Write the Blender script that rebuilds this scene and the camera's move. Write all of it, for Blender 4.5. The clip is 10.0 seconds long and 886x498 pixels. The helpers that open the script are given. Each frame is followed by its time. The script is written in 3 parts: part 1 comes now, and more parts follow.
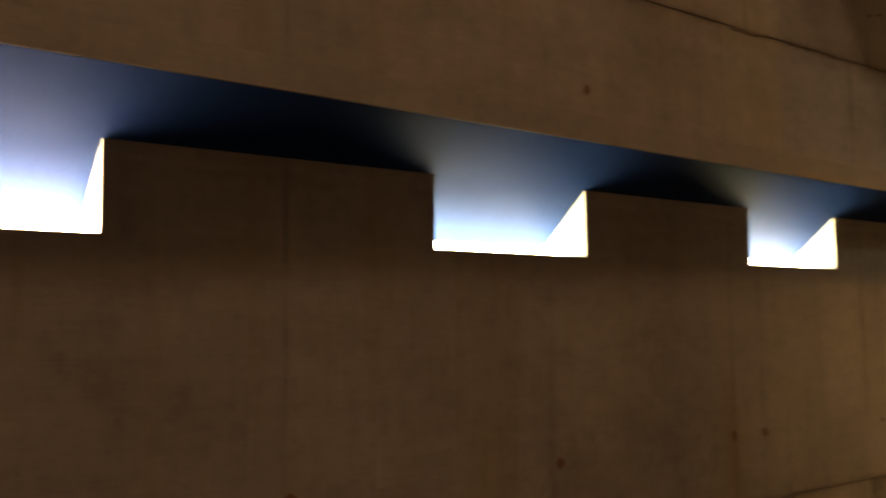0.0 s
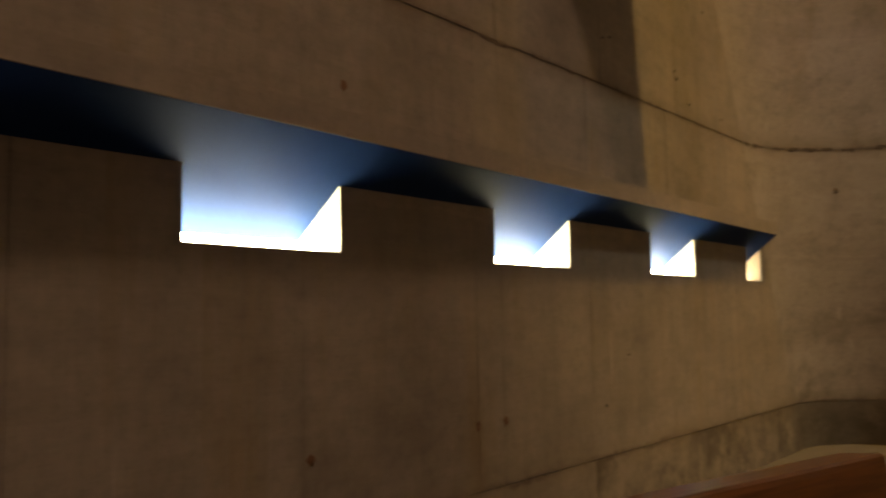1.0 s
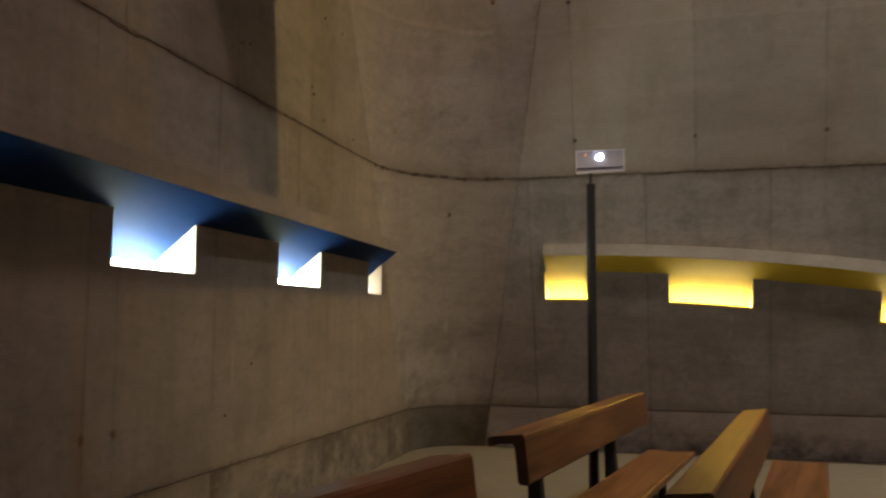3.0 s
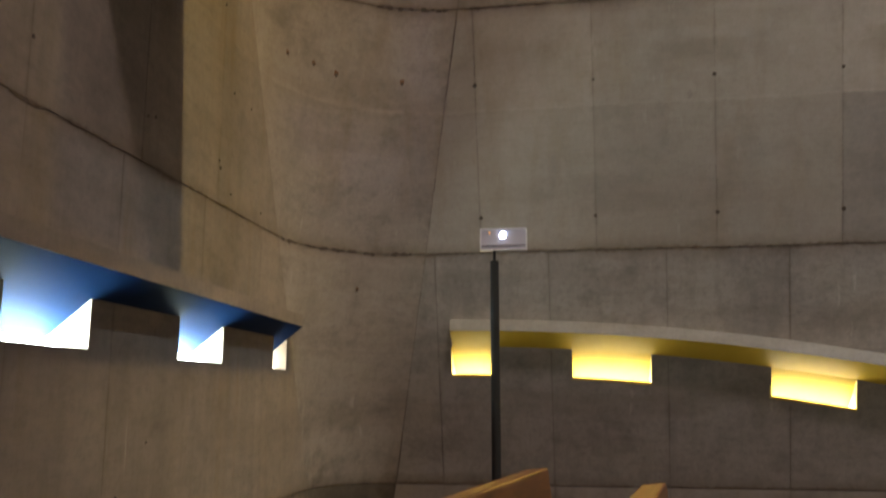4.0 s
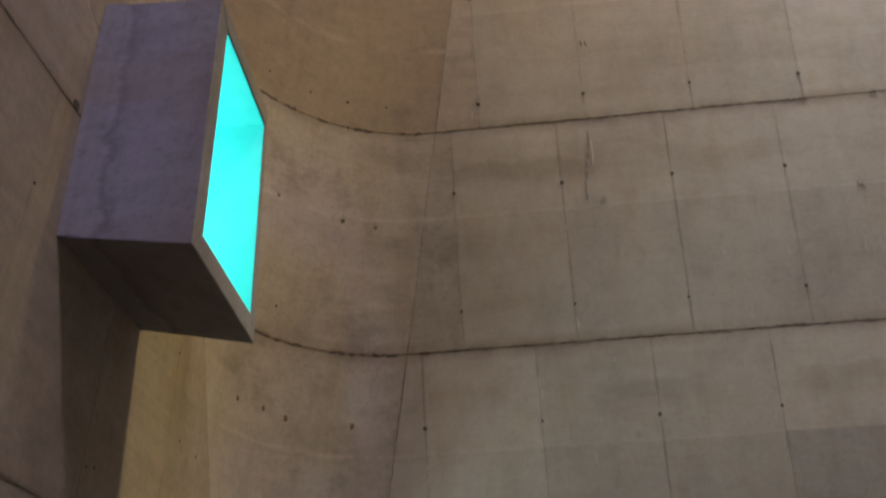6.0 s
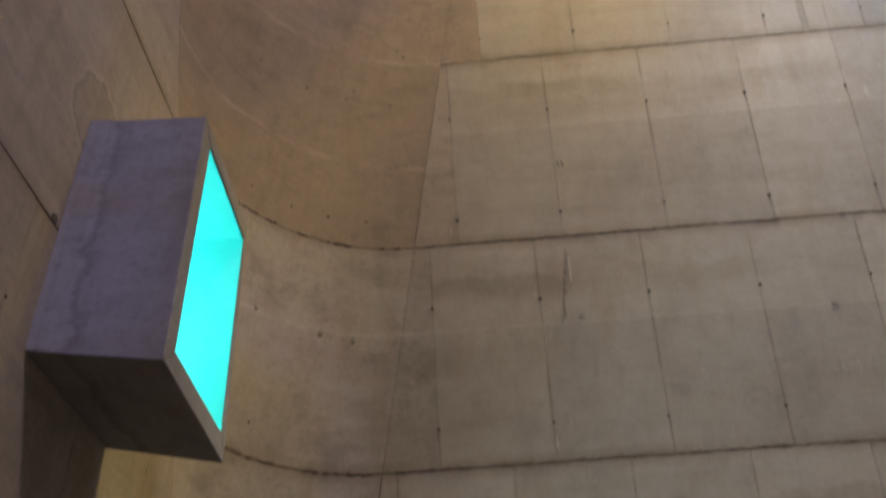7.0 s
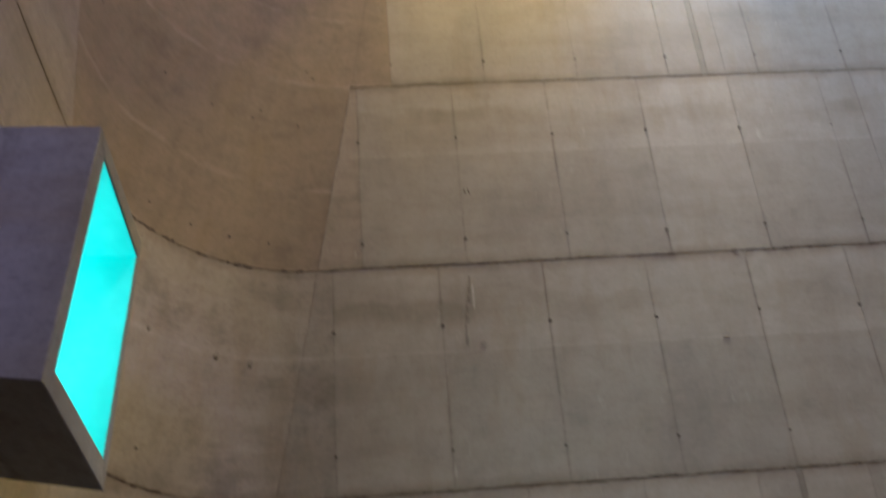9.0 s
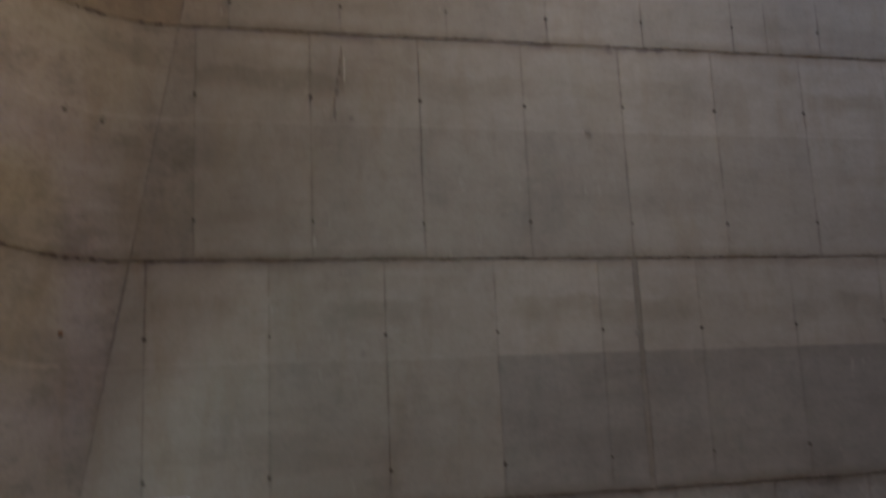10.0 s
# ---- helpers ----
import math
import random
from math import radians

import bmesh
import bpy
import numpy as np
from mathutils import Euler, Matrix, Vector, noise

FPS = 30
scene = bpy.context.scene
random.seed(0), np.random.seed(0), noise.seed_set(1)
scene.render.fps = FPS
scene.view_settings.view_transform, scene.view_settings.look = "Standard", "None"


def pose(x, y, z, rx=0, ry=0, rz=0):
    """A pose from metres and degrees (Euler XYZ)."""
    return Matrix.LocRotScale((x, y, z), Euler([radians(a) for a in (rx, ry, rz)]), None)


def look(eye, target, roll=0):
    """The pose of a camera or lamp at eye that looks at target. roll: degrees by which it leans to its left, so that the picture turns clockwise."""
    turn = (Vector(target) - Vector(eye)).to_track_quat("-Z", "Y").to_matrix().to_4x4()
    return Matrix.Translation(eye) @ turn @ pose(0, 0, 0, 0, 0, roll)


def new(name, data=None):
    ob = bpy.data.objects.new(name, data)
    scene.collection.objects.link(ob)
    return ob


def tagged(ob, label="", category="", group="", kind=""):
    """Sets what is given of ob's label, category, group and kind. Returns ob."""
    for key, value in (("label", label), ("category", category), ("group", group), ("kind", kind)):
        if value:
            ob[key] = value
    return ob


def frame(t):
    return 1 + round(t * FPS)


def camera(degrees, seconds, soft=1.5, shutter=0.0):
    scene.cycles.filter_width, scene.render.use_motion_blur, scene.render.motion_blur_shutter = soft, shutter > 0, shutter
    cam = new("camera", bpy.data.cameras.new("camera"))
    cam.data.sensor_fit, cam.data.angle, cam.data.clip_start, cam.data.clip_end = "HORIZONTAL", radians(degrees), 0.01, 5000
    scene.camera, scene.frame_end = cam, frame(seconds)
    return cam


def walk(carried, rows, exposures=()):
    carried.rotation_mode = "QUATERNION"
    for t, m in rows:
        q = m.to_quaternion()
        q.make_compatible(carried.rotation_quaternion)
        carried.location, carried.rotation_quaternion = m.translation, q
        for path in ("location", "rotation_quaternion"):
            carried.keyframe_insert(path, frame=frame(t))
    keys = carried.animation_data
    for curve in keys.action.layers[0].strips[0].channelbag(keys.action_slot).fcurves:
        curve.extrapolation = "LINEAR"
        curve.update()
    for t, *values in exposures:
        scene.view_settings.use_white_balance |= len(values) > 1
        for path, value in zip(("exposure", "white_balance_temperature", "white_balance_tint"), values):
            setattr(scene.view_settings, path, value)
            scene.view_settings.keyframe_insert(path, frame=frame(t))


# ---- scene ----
cam = camera(54.75, 10.0, soft=2.0, shutter=0.5)
PATH = [
    (0.0, pose(-0.009, 0.085, 1.572, 95.03, 0.63, -34.57)),
    (0.5, pose(-0.001, 0.099, 1.562, 94.77, 0.99, -43.23)),
    (1.0, pose(0.023, 0.104, 1.555, 94.73, 1.04, -50.80)),
    (1.5, pose(0.043, 0.115, 1.543, 94.81, 0.96, -57.49)),
    (2.0, pose(0.064, 0.134, 1.546, 94.77, 0.50, -63.86)),
    (2.5, pose(0.083, 0.109, 1.545, 94.51, 0.10, -70.12)),
    (2.7, pose(0.074, 0.101, 1.549, 94.52, -0.03, -72.30)),
    (3.8, pose(0.005, 0.020, 1.568, 98.69, -0.29, -80.70)),
    (4.0, pose(0.001, 0.013, 1.568, 100.06, -0.03, -81.12)),
    (4.5, pose(0.008, 0.006, 1.578, 105.78, 0.33, -82.11)),
    (5.0, pose(-0.013, -0.010, 1.585, 112.20, 0.83, -82.96)),
    (5.5, pose(-0.017, -0.004, 1.588, 117.96, 1.22, -83.67)),
    (5.7, pose(-0.019, -0.005, 1.594, 120.00, 1.43, -83.74)),
    (6.8, pose(-0.032, -0.035, 1.648, 127.83, 2.15, -84.79)),
    (7.0, pose(-0.033, -0.038, 1.656, 129.84, 2.02, -85.25)),
    (7.5, pose(-0.037, -0.031, 1.664, 137.76, 1.69, -85.29)),
    (8.0, pose(-0.028, -0.026, 1.685, 140.31, 2.56, -85.71)),
    (8.5, pose(0.002, -0.046, 1.705, 136.67, 4.14, -87.88)),
    (9.0, pose(0.041, -0.067, 1.686, 131.31, 4.73, -91.14)),
    (9.5, pose(0.073, -0.092, 1.689, 123.21, 6.21, -95.59)),
    (9.8, pose(0.073, -0.100, 1.694, 118.95, 6.18, -98.85)),
    (10.0, pose(0.070, -0.105, 1.697, 115.61, 5.62, -100.99)),
]
EXPOSURES = [(0.0, -0.48, 13600, 18), (0.5, -0.78, 12000, 18), (1.0, -0.40, 11200, 16), (1.5, -0.42, 10400, 16), (2.0, -0.48, 9000, 14), (2.5, -0.54, 7857, 12), (4.0, -0.08, 6499, 10),
             (4.5, -0.48, 6790, 12), (5.0, 0.02, 6790, 13), (5.5, 0.08, 6208, 9), (7.0, 0.10, 6014, 8), (7.5, -0.20, 6062, 7), (8.0, -0.24, 6111, 7), (9.0, -0.02, 5723, 6), (9.5, -0.21, 5529, 6), (10.0, -0.50, 5723, 9)]
walk(cam, PATH, EXPOSURES)

# ---- world and large lights ----
world = bpy.data.worlds.new("world")
scene.world = world
world.use_nodes = True
world.node_tree.nodes["Background"].inputs[0].default_value = (0.55, 0.68, 0.9, 1)
world.node_tree.nodes["Background"].inputs[1].default_value = 0.3


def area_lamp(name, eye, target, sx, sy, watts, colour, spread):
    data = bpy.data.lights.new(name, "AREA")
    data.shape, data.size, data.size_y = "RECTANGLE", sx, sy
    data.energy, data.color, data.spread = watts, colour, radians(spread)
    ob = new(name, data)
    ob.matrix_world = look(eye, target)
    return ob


ROOF, BAFFLE_Z = 21.0, 18.0      # underside of the roof, base height of the light baffles added there
area_lamp("yellow_roof_well_light", (4.70, -3.25, ROOF - 0.2), (4.70, -3.25, 0), 0.80, 1.9, 4500, (1.0, 0.69, 0.17), 180)
area_lamp("white_roof_well_light", (4.70, -6.9, ROOF - 0.2), (4.70, -6.9, 0), 0.80, 3.0, 5650, (0.68, 0.835, 1.0), 180)
# unseen west source, placed from the cannon's shadows; no well is built
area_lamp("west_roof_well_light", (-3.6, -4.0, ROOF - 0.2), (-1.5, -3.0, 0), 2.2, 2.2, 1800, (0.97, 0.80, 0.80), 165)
# narrow violet lamp added to tint the cannon's side; no window is there
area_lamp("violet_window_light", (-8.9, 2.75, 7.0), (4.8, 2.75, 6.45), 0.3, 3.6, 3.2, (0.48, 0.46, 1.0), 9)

# ---- plan ----
EYE = 1.62          # height of the plan's origin over the floor, fitted to the camera's view
D = 3.22            # inner face of the slotted side wall
JOINT0, LIFT = 0.53, 2.812   # lowest pour joint and the height of one lift
BACK, SIDE = -9.0, -14.0    # closing walls behind


def far_x(z):
    return 10.70 - 0.278 * (z - EYE)


def corner_r(z):
    return 1.08 + 0.181 * (z - EYE)


def joint(k):
    return JOINT0 + LIFT * k


# ---- materials ----
def nodes_of(name):
    m = bpy.data.materials.new(name)
    m.use_nodes = True
    nt = m.node_tree
    return m, nt, nt.nodes["Principled BSDF"]


def add(nt, kind, **values):
    n = nt.nodes.new(kind)
    for key, value in values.items():
        if key in n.inputs:
            n.inputs[key].default_value = value
    return n


def math_node(nt, op, a, b=None, clamp=False):
    n = nt.nodes.new("ShaderNodeMath")
    n.operation, n.use_clamp = op, clamp
    for i, v in enumerate((a, b)):
        if v is None:
            continue
        if isinstance(v, (int, float)):
            n.inputs[i].default_value = v
        else:
            nt.links.new(v, n.inputs[i])
    return n.outputs[0]


def ramp(nt, fac, *stops):
    n = nt.nodes.new("ShaderNodeValToRGB")
    els = n.color_ramp.elements
    while len(els) < len(stops):
        els.new(0.5)
    for e, (p, c) in zip(els, stops):
        e.position = p
        e.color = (c, c, c, 1) if isinstance(c, (int, float)) else (*c, 1)
    nt.links.new(fac, n.inputs[0])
    return n.outputs[0]


def noise_tex(nt, vec, scale, detail=4, rough=0.55):
    n = nt.nodes.new("ShaderNodeTexNoise")
    n.inputs["Scale"].default_value = scale
    n.inputs["Detail"].default_value = detail
    n.inputs["Roughness"].default_value = rough
    nt.links.new(vec, n.inputs["Vector"])
    return n.outputs["Fac"]


def stretched(nt, vec, sx, sy, sz):
    n = nt.nodes.new("ShaderNodeMapping")
    n.inputs["Scale"].default_value = (sx, sy, sz)
    nt.links.new(vec, n.inputs["Vector"])
    return n.outputs[0]


def mix_mul(nt, colour, factor):
    n = nt.nodes.new("ShaderNodeMix")
    n.data_type, n.blend_type = "RGBA", "MULTIPLY"
    n.inputs[0].default_value = 1
    nt.links.new(colour, n.inputs[6])
    nt.links.new(factor, n.inputs[7])
    return n.outputs[2]


def mix_col(nt, fac, a, b):
    n = nt.nodes.new("ShaderNodeMix")
    n.data_type = "RGBA"
    nt.links.new(fac, n.inputs[0])
    for i, v in ((6, a), (7, b)):
        if isinstance(v, tuple):
            n.inputs[i].default_value = (*v, 1)
        else:
            nt.links.new(v, n.inputs[i])
    return n.outputs[2]


def concrete(name, low, high, joints=True, relief=0.15, seam=None, grime=None, stain_at=None, blot=0.0, arcs=(), wear=1.0, rust=0.0, wash=None, tide=0.0):
    """Board-formed concrete: cloudy tone, fine weave of the forms, run-down streaks, stains along the pour joints."""
    m, nt, bsdf = nodes_of(name)
    geo = nt.nodes.new("ShaderNodeNewGeometry")
    info = nt.nodes.new("ShaderNodeObjectInfo")
    pos = geo.outputs["Position"]
    cloud = noise_tex(nt, pos, 0.9, 6, 0.6)
    blotch = noise_tex(nt, pos, 3.7, 5, 0.6)
    weave_h = noise_tex(nt, stretched(nt, pos, 3, 3, 70), 1.0, 3)
    weave_v = noise_tex(nt, stretched(nt, pos, 60, 60, 2.0), 1.0, 3)
    streak = noise_tex(nt, stretched(nt, pos, 5.0, 5.0, 0.35), 1.0, 4)
    tone = math_node(nt, "ADD", math_node(nt, "MULTIPLY", cloud, 0.62), math_node(nt, "MULTIPLY", blotch, 0.38))
    mid = tuple(0.5 * (a + b) for a, b in zip(low, high))
    col = ramp(nt, tone, (0.30, tuple(0.4 * a + 0.6 * m for a, m in zip(low, mid))), (0.70, tuple(0.4 * b + 0.6 * m for b, m in zip(high, mid))))
    col = mix_mul(nt, col, ramp(nt, info.outputs["Random"], (0.0, 0.91), (1.0, 1.03)))
    col = mix_mul(nt, col, ramp(nt, weave_h, (0.3, 0.96), (0.7, 1.02)))
    col = mix_mul(nt, col, ramp(nt, weave_v, (0.3, 0.96), (0.7, 1.02)))
    col = mix_mul(nt, col, ramp(nt, streak, (0.30, 1 - 0.11 * wear), (0.5, 1.0)))
    mottle = noise_tex(nt, stretched(nt, pos, 1.0, 1.0, 2.2), 2.3, 7, 0.72)
    col = mix_mul(nt, col, ramp(nt, mottle, (0.32, 1 - 0.14 * wear), (0.52, 1.0), (0.72, 1 + 0.06 * wear)))
    speck = noise_tex(nt, pos, 15.0, 4, 0.7)
    col = mix_mul(nt, col, ramp(nt, speck, (0.30, 1 - 0.13 * wear), (0.5, 1.0), (0.75, 1 + 0.07 * wear)))
    if stain_at is not None:
        # tide mark of a dried leak round a point of the wall
        off = nt.nodes.new("ShaderNodeVectorMath")
        off.operation = "DISTANCE"
        off.inputs[1].default_value = stain_at[:3]
        nt.links.new(stretched(nt, pos, 1, 1, 1), off.inputs[0])
        ring = math_node(nt, "ADD", math_node(nt, "DIVIDE", off.outputs["Value"], stain_at[3]), math_node(nt, "MULTIPLY", noise_tex(nt, pos, 2.6, 4, 0.6), 0.9))
        col = mix_mul(nt, col, ramp(nt, math_node(nt, "MULTIPLY", ring, 0.5), (0.0, 0.95), (0.56, 0.92), (0.605, 0.70), (0.63, 1.16), (0.68, 1.0)))
    # broad brownish bands of the pours
    band = noise_tex(nt, stretched(nt, pos, 0.22, 0.22, 1.7), 1.0, 4, 0.55)
    col = mix_col(nt, ramp(nt, band, (0.50, 0.0), (0.72, 0.30 * wear + 0.10)), col, (0.150, 0.115, 0.080))
    if joints:
        z = nt.nodes.new("ShaderNodeSeparateXYZ")
        nt.links.new(pos, z.inputs[0])
        wob = math_node(nt, "MULTIPLY", math_node(nt, "SUBTRACT", noise_tex(nt, pos, 2.4, 5, 0.65), 0.5), 0.10)
        wob = math_node(nt, "ADD", wob, math_node(nt, "MULTIPLY", math_node(nt, "SUBTRACT", noise_tex(nt, pos, 19.0, 4, 0.7), 0.5), 0.06))
        rel = math_node(nt, "DIVIDE", math_node(nt, "SUBTRACT", math_node(nt, "ADD", z.outputs[2], wob), JOINT0), LIFT)
        frac = math_node(nt, "FRACT", math_node(nt, "ADD", rel, 10.5))
        away = math_node(nt, "ABSOLUTE", math_node(nt, "SUBTRACT", frac, 0.5))
        patchy = noise_tex(nt, pos, 1.6, 5, 0.7)
        edge = ramp(nt, away, (0.0, 1.0), (0.004, 0.75), (0.011, 0.0))
        stain = math_node(nt, "MULTIPLY", edge, ramp(nt, patchy, (0.38, 0.22), (0.62, 0.85)))
        col = mix_col(nt, stain, col, (0.045, 0.031, 0.020))
        # wider rusty halo, in places only
        halo = math_node(nt, "MULTIPLY", ramp(nt, away, (0.0, 0.66), (0.014, 0.46), (0.055, 0.0)), ramp(nt, noise_tex(nt, pos, 0.9, 6, 0.7), (0.40, 0.30), (0.60, 1.0)))
        col = mix_col(nt, halo, col, (0.135, 0.092, 0.055))
        # thin pale runs of lime below the joints
        lime = math_node(nt, "MULTIPLY", ramp(nt, noise_tex(nt, stretched(nt, pos, 9, 9, 0.5), 1.0, 4, 0.6), (0.64, 0.0), (0.74, 0.5)), ramp(nt, noise_tex(nt, pos, 0.6, 3), (0.5, 0.0), (0.62, 1.0)))
        col = mix_col(nt, lime, col, (0.46, 0.42, 0.37))
        # lower and upper form boards of one lift differ a little
        half = ramp(nt, math_node(nt, "FRACT", math_node(nt, "ADD", rel, 10.0)), (0.580, 0.95 if seam != 1 else 0.91), (0.584, 1.05), (0.590, 1.05), (0.593, 1.0))
        col = mix_mul(nt, col, half)
    if tide:
        # brown tide marks a little below the pour joints, patchy
        up = math_node(nt, "FRACT", math_node(nt, "ADD", math_node(nt, "ADD", rel, 10.0), math_node(nt, "MULTIPLY", math_node(nt, "SUBTRACT", noise_tex(nt, pos, 0.8, 5, 0.65), 0.5), 0.22)))
        belt = math_node(nt, "MULTIPLY", ramp(nt, up, (0.69, 0.0), (0.76, tide), (0.81, tide), (0.84, 0.0)), ramp(nt, noise_tex(nt, stretched(nt, pos, 0.7, 0.7, 0.4), 1.0, 5, 0.6), (0.42, 0.0), (0.58, 1.0)))
        col = mix_col(nt, belt, col, (0.135, 0.105, 0.068))
    if seam is not None:
        # soft dark run along the two upright edges of every panel
        tc = nt.nodes.new("ShaderNodeTexCoord")
        sp = nt.nodes.new("ShaderNodeSeparateXYZ")
        nt.links.new(tc.outputs["Generated"], sp.inputs[0])
        mid = math_node(nt, "ABSOLUTE", math_node(nt, "SUBTRACT", sp.outputs[seam], 0.5))
        near = ramp(nt, mid, (0.470, 0.0), (0.491, 0.40), (0.498, 0.9))
        runs = noise_tex(nt, stretched(nt, pos, 2.0, 2.0, 1.3), 1.0, 5, 0.7)
        col = mix_col(nt, math_node(nt, "MULTIPLY", near, ramp(nt, runs, (0.42, 0.0), (0.64, 0.50))), col, (0.085, 0.062, 0.045))
        # large damp blotches
        damp = noise_tex(nt, stretched(nt, pos, 0.8, 0.8, 0.55), 1.0, 6, 0.62)
        col = mix_mul(nt, col, ramp(nt, damp, (0.36, 1 - 0.18 * wear), (0.50, 1.0)))
    if rust:
        # yellow-brown runs down the wall
        runs = noise_tex(nt, stretched(nt, pos, 2.6, 2.6, 0.16), 1.0, 5, 0.62)
        where = ramp(nt, noise_tex(nt, pos, 0.45, 3), (0.42, 0.25), (0.60, 1.0))
        col = mix_col(nt, math_node(nt, "MULTIPLY", ramp(nt, runs, (0.50, 0.0), (0.66, rust)), where), col, (0.165, 0.105, 0.040))
    if wash is not None:
        # edge of a dried wash of cement, wavering along the height
        along = nt.nodes.new("ShaderNodeSeparateXYZ")
        nt.links.new(pos, along.inputs[0])
        waver = math_node(nt, "MULTIPLY", math_node(nt, "SUBTRACT", noise_tex(nt, stretched(nt, pos, 0.6, 0.6, 1.0), 2.2, 6, 0.65), 0.5), 0.55)
        side = math_node(nt, "SUBTRACT", math_node(nt, "ADD", along.outputs[1], waver), wash - 0.5)
        col = mix_mul(nt, col, ramp(nt, side, (0.40, 1.0), (0.46, 0.90), (0.495, 0.74), (0.51, 0.80), (0.56, 1.10)))
    if blot:
        # brown damp blotches
        wet = noise_tex(nt, stretched(nt, pos, 1.0, 1.0, 1.5), 1.15, 8, 0.72)
        col = mix_col(nt, ramp(nt, wet, (0.52, 0.0), (0.68, blot)), col, (0.075, 0.056, 0.042))
    for height in arcs:
        # pale lines where the bent boards met, in the upper corner a ridge's painted highlight
        zc = nt.nodes.new("ShaderNodeSeparateXYZ")
        nt.links.new(pos, zc.inputs[0])
        wave = math_node(nt, "MULTIPLY", math_node(nt, "SUBTRACT", noise_tex(nt, pos, 1.4, 4), 0.5), 0.22)
        turn = math_node(nt, "FRACT", math_node(nt, "ADD", math_node(nt, "DIVIDE", math_node(nt, "SUBTRACT", math_node(nt, "ADD", zc.outputs[2], wave), JOINT0), LIFT), 10.5 - height))
        gap = math_node(nt, "ABSOLUTE", math_node(nt, "SUBTRACT", turn, 0.5))
        line = math_node(nt, "MULTIPLY", ramp(nt, gap, (0.0, 0.19), (0.008, 0.12), (0.019, 0.0)), ramp(nt, noise_tex(nt, pos, 1.3, 5, 0.65), (0.42, 0.0), (0.60, 1.0)))
        col = mix_col(nt, line, col, (0.50, 0.44, 0.38))
    if grime is not None:
        # mould and splash marks, patchy, up to the given height
        zz = nt.nodes.new("ShaderNodeSeparateXYZ")
        nt.links.new(pos, zz.inputs[0])
        reach = math_node(nt, "ADD", math_node(nt, "DIVIDE", zz.outputs[2], grime), math_node(nt, "MULTIPLY", noise_tex(nt, pos, 1.3, 5, 0.65), 1.5))
        marks = ramp(nt, math_node(nt, "MULTIPLY", reach, 0.5), (0.38, 0.82), (0.60, 0.0))
        marks = math_node(nt, "MULTIPLY", marks, ramp(nt, noise_tex(nt, pos, 2.8, 7, 0.72), (0.40, 0.08), (0.56, 1.0)))
        col = mix_col(nt, marks, col, (0.052, 0.041, 0.027))
    pores = noise_tex(nt, pos, 46, 2, 0.5)
    col = mix_mul(nt, col, ramp(nt, pores, (0.22, 0.72), (0.30, 1.0)))
    nt.links.new(col, bsdf.inputs["Base Color"])
    bsdf.inputs["Roughness"].default_value = 0.78
    bump = nt.nodes.new("ShaderNodeBump")
    bump.inputs["Strength"].default_value = relief
    bump.inputs["Distance"].default_value = 0.012
    height = math_node(nt, "ADD", math_node(nt, "ADD", math_node(nt, "MULTIPLY", weave_h, 0.4), blotch), math_node(nt, "MULTIPLY", pores, 0.3))
    nt.links.new(height, bump.inputs["Height"])
    nt.links.new(bump.outputs[0], bsdf.inputs["Normal"])
    return m


def painted(name, colour, worn, rough=0.5, gloss=0.5):
    m, nt, bsdf = nodes_of(name)
    geo = nt.nodes.new("ShaderNodeNewGeometry")
    a = noise_tex(nt, geo.outputs["Position"], 5, 5, 0.6)
    b = noise_tex(nt, geo.outputs["Position"], 60, 3)
    col = mix_col(nt, ramp(nt, a, (0.35, 0.0), (0.75, 1.0)), colour, worn)
    nt.links.new(col, bsdf.inputs["Base Color"])
    bsdf.inputs["Roughness"].default_value = rough
    bsdf.inputs["Specular IOR Level"].default_value = gloss
    bump = nt.nodes.new("ShaderNodeBump")
    bump.inputs["Strength"].default_value = 0.15
    bump.inputs["Distance"].default_value = 0.004
    nt.links.new(b, bump.inputs["Height"])
    nt.links.new(bump.outputs[0], bsdf.inputs["Normal"])
    return m


def glowing(name, colour, strength):
    m, nt, bsdf = nodes_of(name)
    bsdf.inputs["Base Color"].default_value = (*colour, 1)
    bsdf.inputs["Emission Color"].default_value = (*colour, 1)
    bsdf.inputs["Emission Strength"].default_value = strength
    return m


